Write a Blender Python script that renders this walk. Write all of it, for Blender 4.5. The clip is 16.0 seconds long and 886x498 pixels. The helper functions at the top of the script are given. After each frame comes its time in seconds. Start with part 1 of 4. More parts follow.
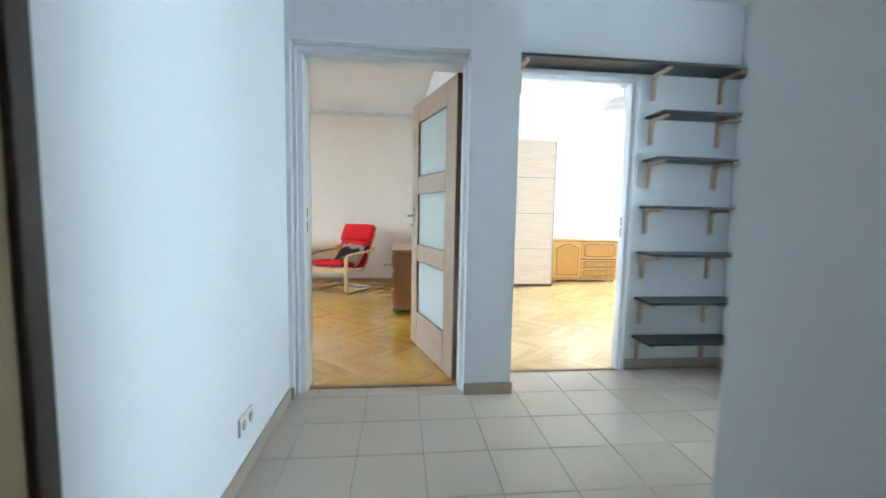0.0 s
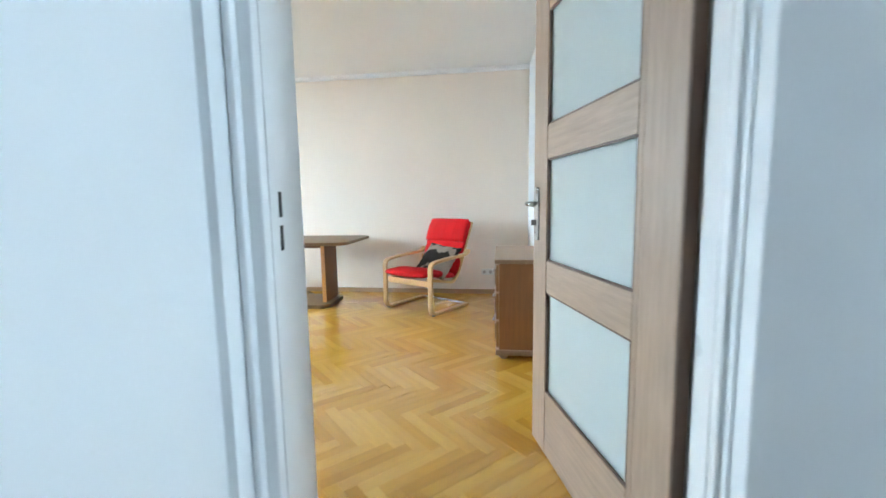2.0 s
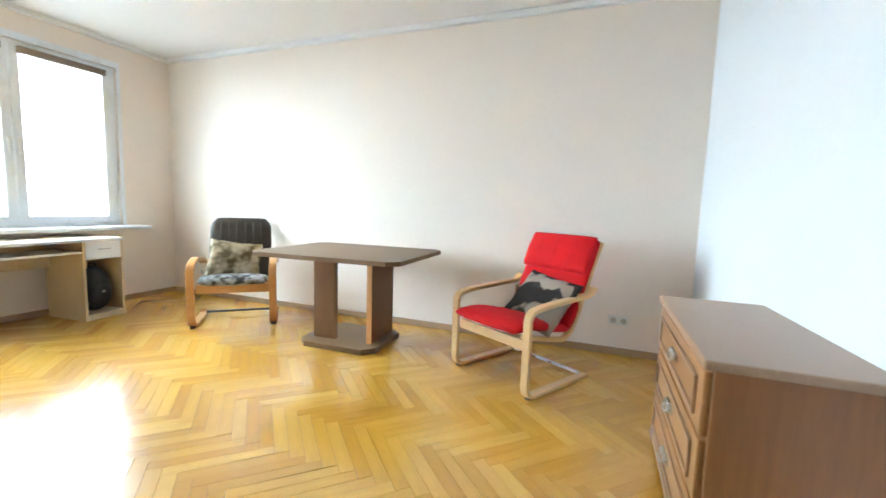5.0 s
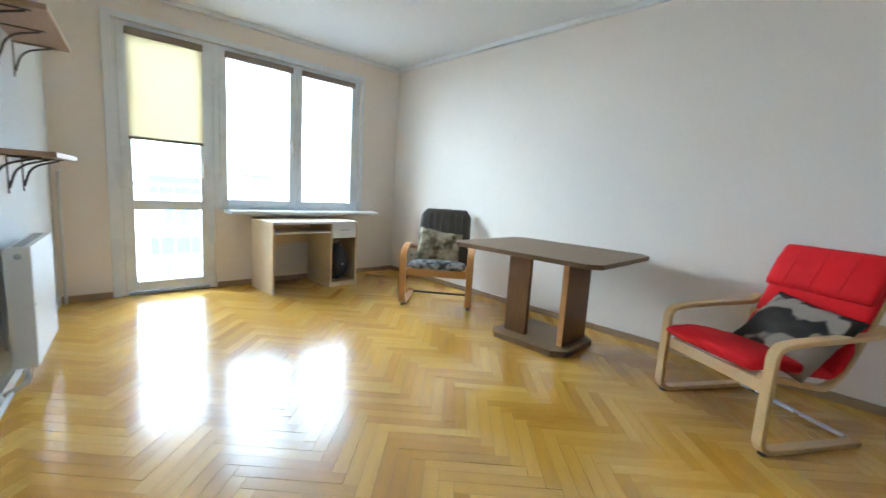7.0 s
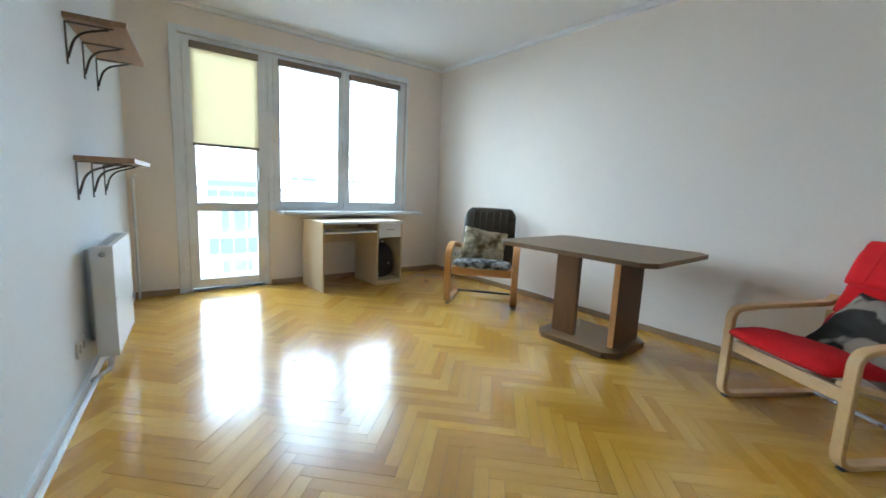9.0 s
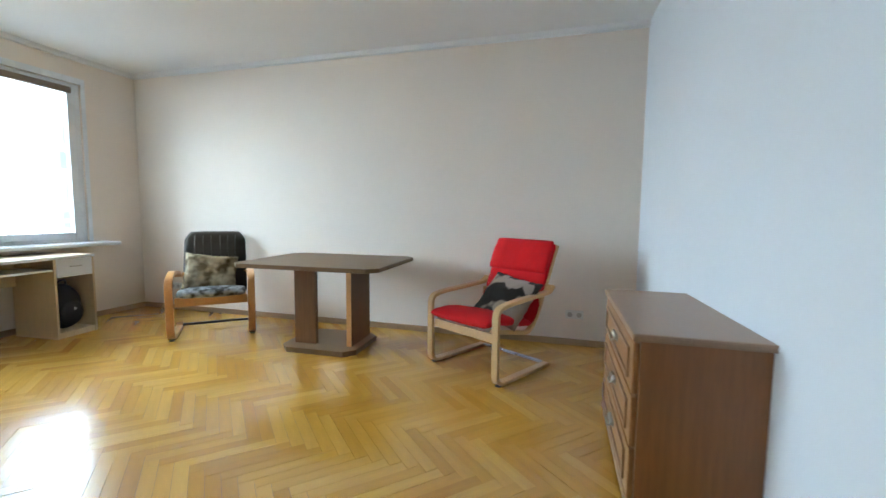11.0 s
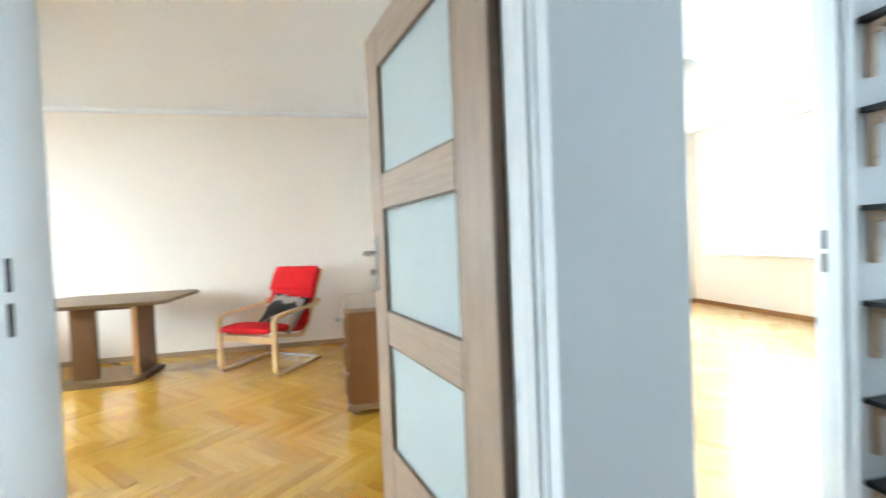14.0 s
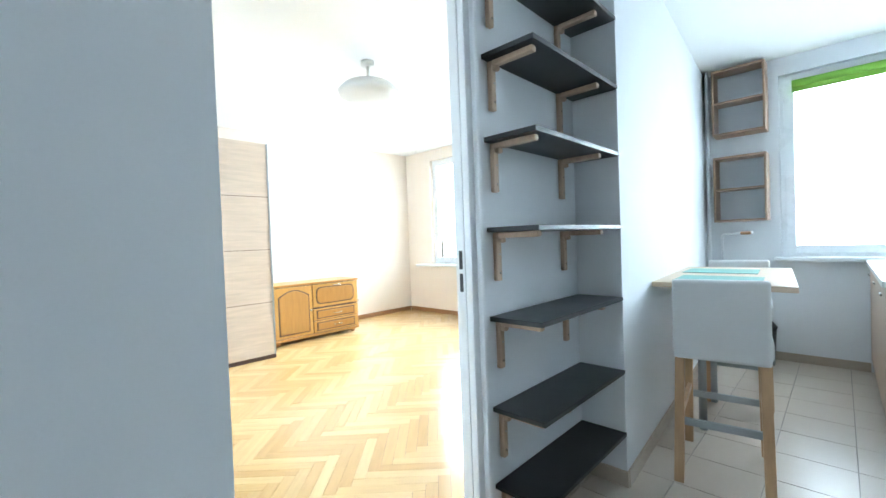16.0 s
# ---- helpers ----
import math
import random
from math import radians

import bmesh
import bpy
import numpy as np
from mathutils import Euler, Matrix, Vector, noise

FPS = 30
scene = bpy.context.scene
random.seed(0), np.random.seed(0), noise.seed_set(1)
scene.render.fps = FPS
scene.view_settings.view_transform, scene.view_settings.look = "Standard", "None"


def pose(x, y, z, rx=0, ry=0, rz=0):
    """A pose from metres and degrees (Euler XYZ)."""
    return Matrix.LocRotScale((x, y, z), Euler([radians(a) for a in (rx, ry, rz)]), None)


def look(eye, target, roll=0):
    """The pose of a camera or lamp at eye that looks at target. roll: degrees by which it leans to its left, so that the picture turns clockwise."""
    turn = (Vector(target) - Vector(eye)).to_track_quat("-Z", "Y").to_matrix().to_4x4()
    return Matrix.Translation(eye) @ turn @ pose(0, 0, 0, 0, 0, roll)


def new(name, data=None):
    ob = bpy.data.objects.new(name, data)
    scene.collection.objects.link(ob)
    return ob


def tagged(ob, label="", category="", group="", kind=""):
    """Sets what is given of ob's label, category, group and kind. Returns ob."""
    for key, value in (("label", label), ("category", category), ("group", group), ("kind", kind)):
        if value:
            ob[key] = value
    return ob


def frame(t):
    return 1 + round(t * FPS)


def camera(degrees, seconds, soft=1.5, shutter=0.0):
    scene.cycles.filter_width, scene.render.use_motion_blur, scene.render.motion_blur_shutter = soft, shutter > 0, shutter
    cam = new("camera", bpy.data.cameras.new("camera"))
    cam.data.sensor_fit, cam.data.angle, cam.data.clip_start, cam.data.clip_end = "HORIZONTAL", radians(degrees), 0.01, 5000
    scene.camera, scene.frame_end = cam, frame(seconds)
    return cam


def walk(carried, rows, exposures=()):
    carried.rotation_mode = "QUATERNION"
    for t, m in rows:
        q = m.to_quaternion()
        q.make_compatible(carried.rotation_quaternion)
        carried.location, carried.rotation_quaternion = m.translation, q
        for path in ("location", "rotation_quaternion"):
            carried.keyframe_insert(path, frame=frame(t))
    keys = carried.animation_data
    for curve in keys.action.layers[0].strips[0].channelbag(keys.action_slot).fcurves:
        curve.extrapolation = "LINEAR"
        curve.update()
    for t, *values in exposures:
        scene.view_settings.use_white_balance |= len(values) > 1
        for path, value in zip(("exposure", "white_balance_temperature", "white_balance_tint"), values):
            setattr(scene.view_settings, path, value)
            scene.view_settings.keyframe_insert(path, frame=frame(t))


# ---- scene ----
cam = camera(94.2, 16.0, shutter=0.5)
PATH = [
    (0, (0.501, -0.019, 1.142), (0.71, 1.962, 0.962), 1.1),
    (0.5, (0.521, 0.369, 1.133), (0.56, 2.358, 0.93), -0.3),
    (1, (0.497, 0.768, 1.127), (0.414, 2.751, 0.882), 1.1),
    (1.5, (0.453, 1.173, 1.099), (0.341, 3.156, 0.865), -0.6),
    (2, (0.451, 1.667, 1.116), (0.18, 3.636, 0.891), -0.9),
    (2.5, (0.404, 1.97, 1.106), (0.099, 3.936, 0.905), 0.7),
    (3, (0.33, 2.326, 1.123), (0.081, 4.301, 0.938), 1.1),
    (3.2, (0.315, 2.457, 1.106), (0.04, 4.427, 0.9), 0.1),
    (5.3, (0.114, 3.264, 1.105), (-0.703, 5.076, 0.886), 3.2),
    (5.5, (0.105, 3.252, 1.111), (-0.794, 5.024, 0.878), 3.9),
    (6, (0.081, 3.278, 1.125), (-1.018, 4.931, 0.882), 3.9),
    (6.5, (0.042, 3.263, 1.126), (-1.245, 4.77, 0.861), 3.7),
    (7, (0.026, 3.244, 1.118), (-1.405, 4.613, 0.84), 3.5),
    (7.5, (0.012, 3.234, 1.113), (-1.521, 4.485, 0.822), 2.7),
    (8, (0.006, 3.219, 1.108), (-1.572, 4.41, 0.809), 2.5),
    (8.5, (0.005, 3.222, 1.112), (-1.574, 4.412, 0.811), 2.7),
    (9, (0.007, 3.213, 1.107), (-1.553, 4.431, 0.818), 2.6),
    (9.5, (0.037, 3.228, 1.095), (-1.337, 4.66, 0.849), 1.8),
    (10, (0.094, 3.219, 1.072), (-0.922, 4.926, 0.844), 1.2),
    (10.2, (0.114, 3.199, 1.086), (-0.77, 4.979, 0.861), 1.0),
    (12.3, (0.305, 2.347, 1.148), (-0.089, 4.307, 1.09), 0.4),
    (12.5, (0.357, 2.269, 1.152), (-0.04, 4.229, 1.138), 0.1),
    (13, (0.446, 2.052, 1.163), (0.209, 4.038, 1.19), -0.3),
    (13.5, (0.459, 1.867, 1.157), (0.466, 3.867, 1.136), -2.3),
    (14, (0.541, 1.725, 1.149), (0.944, 3.683, 1.104), -2.3),
    (14.5, (0.665, 1.681, 1.146), (1.47, 3.511, 1.099), -3.1),
    (15, (0.834, 1.709, 1.163), (1.946, 3.37, 1.102), -2.4),
    (15.5, (0.987, 1.763, 1.173), (2.316, 3.257, 1.122), -2.4),
    (16, (1.023, 1.883, 1.167), (2.461, 3.273, 1.128), -2.1),
]
EXPOSURES = [
    (0.0, -0.42, 6100, 8), (1.0, -0.32, 5850, 8), (2.0, -0.26, 5950, 8), (3.2, -0.22, 6000, 8), (5.5, -0.15, 5850, 8), (7.0, -0.93, 5550, 6),
    (9.0, -1.2, 5480, 5), (10.2, -1.22, 5500, 6), (12.5, -0.2, 6300, 8), (14.0, -0.04, 6300, 8), (15.0, -0.36, 6100, 8), (16.0, -0.52, 6150, 9),
]
walk(cam, [(t, look(eye, target, roll)) for t, eye, target, roll in PATH], EXPOSURES)

# ---- world and light ----
world = bpy.data.worlds.new("sky")
scene.world = world
world.use_nodes = True
wn = world.node_tree.nodes
sky = wn.new("ShaderNodeTexSky")
sky.sky_type, sky.sun_disc = "NISHITA", False
sky.sun_elevation, sky.sun_rotation = radians(40), radians(200)
world.node_tree.links.new(sky.outputs[0], wn["Background"].inputs[0])
wn["Background"].inputs[1].default_value = 0.12


def window_light(name, where, target, wide, high, watts, colour):
    d = bpy.data.lights.new(name, "AREA")
    d.shape, d.size, d.size_y, d.energy, d.color = "RECTANGLE", wide, high, watts, colour
    ob = new(name, d)
    ob.matrix_world = look(where, target)
    return ob


window_light("daylight_room", (-9.0, 4.1, 3.7), (-3.6, 4.6, 2.0), 10.0, 5.2, 9800, (0.76, 0.92, 1.0))
window_light("daylight_street", (9.5, 4.0, 3.2), (0, 4.0, 3.2), 12.0, 5.4, 8600, (0.74, 0.91, 1.0))
window_light("daylight_bedroom", (5.93, 5.625, 1.64), (0, 5.5, 1.2), 2.0, 1.5, 170, (0.88, 0.96, 1.0))
window_light("daylight_kitchen", (5.88, 1.69, 1.70), (0, 2.0, 0.9), 1.0, 1.4, 42, (0.80, 0.93, 1.0))

# ---- materials ----


def mat(name, colour, rough=0.6, vary=0.08, scale=3.0, bump=0.1, fine=80.0, metal=0.0, stretch=(1, 1, 1), random_by="", sheen=0.0, spec=0.5, tones=()):
    """A surface with broad tone variation, fine relief and, if asked for, a tone of its own for each piece."""
    m = bpy.data.materials.new(name)
    m.use_nodes = True
    nt = m.node_tree
    n, l = nt.nodes, nt.links
    p = n["Principled BSDF"]
    p.inputs["Metallic"].default_value = metal
    p.inputs["Specular IOR Level"].default_value = spec
    p.inputs["Sheen Weight"].default_value = sheen
    tc, mp = n.new("ShaderNodeTexCoord"), n.new("ShaderNodeMapping")
    mp.inputs["Scale"].default_value = stretch
    l.new(tc.outputs["Object"], mp.inputs[0])
    a, b = n.new("ShaderNodeTexNoise"), n.new("ShaderNodeTexNoise")
    a.inputs["Scale"].default_value, a.inputs["Detail"].default_value = scale, 5
    b.inputs["Scale"].default_value, b.inputs["Detail"].default_value = fine, 3
    l.new(mp.outputs[0], a.inputs[0])
    l.new(mp.outputs[0], b.inputs[0])
    mix = n.new("ShaderNodeMath")
    mix.operation = "MULTIPLY_ADD"
    mix.inputs[1].default_value = 0.35
    l.new(b.outputs[0], mix.inputs[0])
    l.new(a.outputs[0], mix.inputs[2])
    ramp = n.new("ShaderNodeMapRange")
    ramp.inputs["From Min"].default_value, ramp.inputs["From Max"].default_value = 0.35, 1.0
    ramp.inputs["To Min"].default_value, ramp.inputs["To Max"].default_value = 1 - vary, 1 + vary
    l.new(mix.outputs[0], ramp.inputs[0])
    tone = ramp.outputs[0]
    if random_by:
        r = n.new("ShaderNodeObjectInfo" if random_by == "object" else "ShaderNodeNewGeometry")
        rr = n.new("ShaderNodeMapRange")
        rr.inputs["To Min"].default_value, rr.inputs["To Max"].default_value = (0.95, 1.05) if tones else (0.80, 1.17)
        l.new(r.outputs["Random" if random_by == "object" else "Random Per Island"], rr.inputs[0])
        mul = n.new("ShaderNodeMath")
        mul.operation = "MULTIPLY"
        l.new(tone, mul.inputs[0])
        l.new(rr.outputs[0], mul.inputs[1])
        tone = mul.outputs[0]
    vm = n.new("ShaderNodeVectorMath")
    vm.operation = "SCALE"
    vm.inputs[0].default_value = colour
    if tones:
        pick = n.new("ShaderNodeValToRGB")
        pick.color_ramp.elements[0].color, pick.color_ramp.elements[1].color = (*tones[0], 1), (*tones[2], 1)
        pick.color_ramp.elements.new(0.45).color = (*tones[1], 1)
        l.new(r.outputs["Random" if random_by == "object" else "Random Per Island"], pick.inputs[0])
        l.new(pick.outputs[0], vm.inputs[0])
    l.new(tone, vm.inputs["Scale"])
    l.new(vm.outputs[0], p.inputs["Base Color"])
    rg = n.new("ShaderNodeMapRange")
    rg.inputs["To Min"].default_value, rg.inputs["To Max"].default_value = max(0.02, rough * 0.8), min(1, rough * 1.2)
    l.new(a.outputs[0], rg.inputs[0])
    l.new(rg.outputs[0], p.inputs["Roughness"])
    if bump:
        bp = n.new("ShaderNodeBump")
        bp.inputs["Strength"].default_value, bp.inputs["Distance"].default_value = bump, 0.002
        l.new(mix.outputs[0], bp.inputs["Height"])
        l.new(bp.outputs[0], p.inputs["Normal"])
    return m


GRAIN = (1.5, 18, 18)
GRAIN_Z = (18, 18, 1.5)
GRAIN_Y = (18, 1.5, 18)
PARQUET = (0.60, 0.34, 0.075)
OAK = ((0.455, 0.212, 0.020), (0.525, 0.272, 0.029), (0.60, 0.345, 0.056))
OAK_PALE = ((0.57, 0.36, 0.14), (0.62, 0.415, 0.18), (0.67, 0.48, 0.24))
ALONG = (1.2, 9, 9)
M_plank = mat("oak_parquet", PARQUET, 0.22, 0.12, 3, 0.03, 9, stretch=ALONG, random_by="object", spec=0.95, tones=OAK)
M_planks = mat("oak_parquet_joined", PARQUET, 0.22, 0.12, 3, 0.03, 9, stretch=ALONG, random_by="island", spec=0.95, tones=OAK)
M_planks_pale = mat("pale_oak_parquet", PARQUET, 0.2, 0.12, 3, 0.03, 9, stretch=ALONG, random_by="island", spec=0.7, tones=OAK_PALE)
for m in (M_plank, M_planks, M_planks_pale):
    lacquer = m.node_tree.nodes["Principled BSDF"].inputs
    lacquer["Coat Weight"].default_value, lacquer["Coat Roughness"].default_value = 0.35, 0.12
M_joint = mat("parquet_joint", (0.12, 0.055, 0.02), 0.6)
M_tile = mat("floor_tile", (0.51, 0.435, 0.36), 0.3, 0.0, 1.7, 0.0, 23)
M_grout = mat("grout", (0.33, 0.29, 0.25), 0.9)
M_skirt = mat("oak_skirting", (0.34, 0.22, 0.12), 0.4, 0.12, 3, 0.04, 10, stretch=(2, 2, 18))
M_base_tile = mat("tile_skirting", (0.40, 0.33, 0.26), 0.4, 0.1, 5)
M_cream = mat("cream_paint", (0.84, 0.755, 0.665), 0.75, 0.03, 1.5, 0.12, 220)
M_white = mat("white_paint", (0.76, 0.785, 0.81), 0.7, 0.03, 1.5, 0.12, 220)
M_ceiling = mat("ceiling_paint", (0.84, 0.84, 0.83), 0.85, 0.02, 1.5, 0.1, 200)
M_gloss = mat("white_gloss_paint", (0.80, 0.82, 0.84), 0.3, 0.03, 4, 0.05, 60)
M_pvc = mat("white_pvc", (0.80, 0.82, 0.84), 0.28, 0.02, 4, 0.0)
M_leaf = mat("grey_oak_laminate", (0.36, 0.26, 0.19), 0.42, 0.2, 3, 0.06, 10, stretch=GRAIN_Z)
M_leaf_h = mat("grey_oak_laminate_rail", (0.37, 0.27, 0.20), 0.42, 0.2, 3, 0.06, 10, stretch=GRAIN)
M_hinge_edge = mat("brown_edge_band", (0.15, 0.09, 0.06), 0.5, 0.1)
M_edge = mat("dark_edge", (0.09, 0.05, 0.035), 0.5, 0.1)
M_steel = mat("satin_steel", (0.40, 0.39, 0.37), 0.28, 0.04, 8, 0.03, 200, metal=1)
M_dark = mat("dark_iron", (0.05, 0.035, 0.03), 0.45, 0.1, 10)
M_black = mat("black_metal", (0.015, 0.015, 0.016), 0.4)
M_shelf = mat("black_shelf_foil", (0.010, 0.011, 0.013), 0.36, 0.06, 6, 0.02, 120)
M_bracket = mat("beech_bracket", (0.50, 0.35, 0.24), 0.5, 0.12, 3, 0.05, 10, stretch=GRAIN_Z)
M_red = mat("red_cotton", (0.47, 0.005, 0.007), 0.9, 0.14, 5, 0.35, 350, spec=0.2)
M_birch = mat("birch_veneer", (0.57, 0.36, 0.15), 0.35, 0.1, 3, 0.04, 10, stretch=GRAIN_Y)
M_honey = mat("honey_beech", (0.55, 0.27, 0.09), 0.3, 0.14, 3, 0.04, 10, stretch=GRAIN_Y)
M_leather = mat("worn_dark_leather", (0.040, 0.029, 0.019), 0.5, 0.25, 6, 0.3, 60, spec=0.3)
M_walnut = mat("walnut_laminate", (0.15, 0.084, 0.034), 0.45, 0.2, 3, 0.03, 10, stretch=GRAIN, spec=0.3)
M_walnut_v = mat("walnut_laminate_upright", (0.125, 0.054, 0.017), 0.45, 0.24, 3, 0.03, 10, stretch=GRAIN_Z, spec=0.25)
M_mdesk = mat("maple_laminate", (0.62, 0.47, 0.28), 0.45, 0.07, 3, 0.03, 10, stretch=GRAIN_Z)
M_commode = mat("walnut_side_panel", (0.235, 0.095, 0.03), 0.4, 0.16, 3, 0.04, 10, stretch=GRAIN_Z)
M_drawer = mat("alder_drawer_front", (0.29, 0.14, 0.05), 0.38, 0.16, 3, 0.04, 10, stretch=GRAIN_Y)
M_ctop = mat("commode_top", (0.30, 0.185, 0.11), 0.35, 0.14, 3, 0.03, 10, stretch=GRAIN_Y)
M_pine = mat("varnished_pine", (0.47, 0.25, 0.065), 0.35, 0.16, 3, 0.04, 10, stretch=GRAIN_Z)
M_pine_d = mat("varnished_pine_panel", (0.36, 0.175, 0.042), 0.35, 0.16, 3, 0.04, 10, stretch=GRAIN_Z)
M_ward = mat("bleached_larch", (0.60, 0.49, 0.395), 0.5, 0.14, 2.5, 0.04, 8, stretch=(1.2, 14, 14))
M_ashelf = mat("walnut_shelf", (0.33, 0.20, 0.115), 0.45, 0.25, 3, 0.05, 10, stretch=GRAIN)
M_rad = mat("radiator_enamel", (0.78, 0.80, 0.82), 0.3, 0.02)
M_plastic = mat("white_plastic", (0.75, 0.74, 0.70), 0.35, 0.03)
M_insert = mat("beige_socket_insert", (0.42, 0.40, 0.36), 0.4, 0.03)
M_slip = mat("white_slipcover", (0.66, 0.67, 0.67), 0.9, 0.05, 6, 0.3, 300, sheen=0.1)
M_oak = mat("light_oak_leg", (0.48, 0.30, 0.16), 0.45, 0.14, 3, 0.05, 10, stretch=GRAIN_Z)
M_oak_t = mat("light_oak_top", (0.60, 0.46, 0.33), 0.4, 0.12, 3, 0.04, 10, stretch=GRAIN_Y)
M_placemat = mat("mint_placemat", (0.17, 0.38, 0.35), 0.7, 0.06, 6, 0.2, 300)
# Oak darkened and white back greyed: the boxes' shade is in the colour.
M_oak_shaded = mat("shaded_oak_box", (0.27, 0.17, 0.11), 0.5, 0.14, 3, 0.05, 10, stretch=GRAIN_Y)
M_back_shaded = mat("shaded_back_panel", (0.50, 0.53, 0.56), 0.6, 0.03)
M_green = mat("green_blind", (0.20, 0.40, 0.05), 0.8, 0.05, 6)
M_cassette = mat("blind_cassette", (0.22, 0.17, 0.12), 0.5, 0.08)
M_bag = mat("black_nylon", (0.012, 0.012, 0.016), 0.6, 0.2, 6, 0.3, 300)
M_counter = mat("kitchen_front", (0.45, 0.33, 0.24), 0.45, 0.14, 3, 0.04, 10, stretch=GRAIN_Z)
M_worktop = mat("pale_worktop", (0.62, 0.62, 0.58), 0.35, 0.08, 12)
M_grey = mat("grey_metal", (0.35, 0.38, 0.40), 0.4, 0.05, metal=0.6)
M_concrete = mat("balcony_concrete", (0.45, 0.44, 0.42), 0.9, 0.1, 4)


def blotches(name, low, high, scale, sharp=0.06, rough=0.85):
    """A two-tone printed cloth."""
    m = mat(name, low, rough, 0.1, 4, 0.3, 300, spec=0.15)
    n, l = m.node_tree.nodes, m.node_tree.links
    tc, v, r = n.new("ShaderNodeTexCoord"), n.new("ShaderNodeTexNoise"), n.new("ShaderNodeValToRGB")
    v.inputs["Scale"].default_value, v.inputs["Detail"].default_value = scale, 1.5
    l.new(tc.outputs["Object"], v.inputs[0])
    r.color_ramp.elements[0].position, r.color_ramp.elements[1].position = 0.52 - sharp, 0.52 + sharp
    r.color_ramp.elements[0].color, r.color_ramp.elements[1].color = (*low, 1), (*high, 1)
    l.new(v.outputs[0], r.inputs[0])
    l.new(r.outputs[0], n["Principled BSDF"].inputs["Base Color"])
    return m


M_cush_brown = blotches("brown_print_cloth", (0.020, 0.015, 0.012), (0.27, 0.22, 0.175), 6, 0.02)
M_cush_gold = blotches("gold_crinkled_cloth", (0.10, 0.075, 0.036), (0.40, 0.33, 0.22), 11, 0.12)
M_seat_worn = blotches("peeling_leather_seat", (0.04, 0.036, 0.032), (0.36, 0.37, 0.38), 16, 0.1, 0.5)


def glass(name, rough=0.0, colour=(1, 1, 1)):
    m = bpy.data.materials.new(name)
    m.use_nodes = True
    p = m.node_tree.nodes["Principled BSDF"]
    p.inputs["Base Color"].default_value = (*colour, 1)
    p.inputs["Transmission Weight"].default_value = 1
    p.inputs["Roughness"].default_value = rough
    p.inputs["IOR"].default_value = 1.45
    return m


def translucent(name, colour, share):
    m = mat(name, colour, 0.5, 0.03, 4, 0.0)
    n, l = m.node_tree.nodes, m.node_tree.links
    t, mx = n.new("ShaderNodeBsdfTranslucent"), n.new("ShaderNodeMixShader")
    t.inputs[0].default_value = (*colour, 1)
    mx.inputs[0].default_value = share
    l.new(n["Principled BSDF"].outputs[0], mx.inputs[1])
    l.new(t.outputs[0], mx.inputs[2])
    l.new(mx.outputs[0], n["Material Output"].inputs[0])
    return m


M_glass = glass("window_glass")
M_frost = translucent("frosted_glass", (0.80, 0.86, 0.86), 0.5)
M_blind = translucent("cream_blind_cloth", (0.80, 0.73, 0.56), 0.42)
M_lamp = translucent("white_lamp_shade", (0.85, 0.85, 0.84), 0.3)



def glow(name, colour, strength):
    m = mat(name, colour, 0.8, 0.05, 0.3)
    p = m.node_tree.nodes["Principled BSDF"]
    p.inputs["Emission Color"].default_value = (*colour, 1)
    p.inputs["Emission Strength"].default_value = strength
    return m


# Emission stands in for daylight on the facade and feeds the floor glare.
M_facade = glow("glowing_far_facade", (0.90, 0.95, 1.0), 10.0)
M_facade_pane = glow("glowing_facade_window", (0.62, 0.80, 0.95), 1.6)
M_facade_rail = glow("glowing_balcony_front", (0.66, 0.80, 0.88), 1.9)

# ---- builders ----


def smooth(bm):
    for f in bm.faces:
        f.smooth = True
    return bm


def box(x0, x1, y0, y1, z0, z1, bevel=0.0, bm=None, seg=2):
    b = bmesh.new()
    bmesh.ops.create_cube(b, size=1)
    for v in b.verts:
        v.co = ((x0 + x1) / 2 + v.co.x * (x1 - x0), (y0 + y1) / 2 + v.co.y * (y1 - y0), (z0 + z1) / 2 + v.co.z * (z1 - z0))
    if bevel:
        bmesh.ops.bevel(b, geom=b.edges[:], offset=bevel, segments=seg, affect="EDGES", profile=0.6)
    return join(bm, b)


def join(bm, b):
    if bm is None:
        return b
    me = bpy.data.meshes.new("t")
    b.to_mesh(me)
    b.free()
    bm.from_mesh(me)
    bpy.data.meshes.remove(me)
    return bm


def prism(points, z0, z1, bevel=0.0, bm=None):
    b = bmesh.new()
    low = [b.verts.new((x, y, z0)) for x, y in points]
    high = [b.verts.new((x, y, z1)) for x, y in points]
    n = len(points)
    b.faces.new(low[::-1])
    b.faces.new(high)
    for i in range(n):
        b.faces.new((low[i], low[(i + 1) % n], high[(i + 1) % n], high[i]))
    bmesh.ops.recalc_face_normals(b, faces=b.faces[:])
    if bevel:
        bmesh.ops.bevel(b, geom=b.edges[:], offset=bevel, segments=2, affect="EDGES", profile=0.6)
    return join(bm, b)


def rounded(points, radius, steps=6):
    """A polyline with its inner corners rounded."""
    out = [Vector(points[0])]
    for a, b, c in zip(points, points[1:], points[2:]):
        a, b, c = Vector(a), Vector(b), Vector(c)
        r = min(radius, (a - b).length * 0.48, (c - b).length * 0.48)
        p, q = b + (a - b).normalized() * r, b + (c - b).normalized() * r
        for i in range(steps + 1):
            s = i / steps
            out.append(p * (1 - s) ** 2 + b * 2 * s * (1 - s) + q * s * s)
    return out + [Vector(points[-1])]


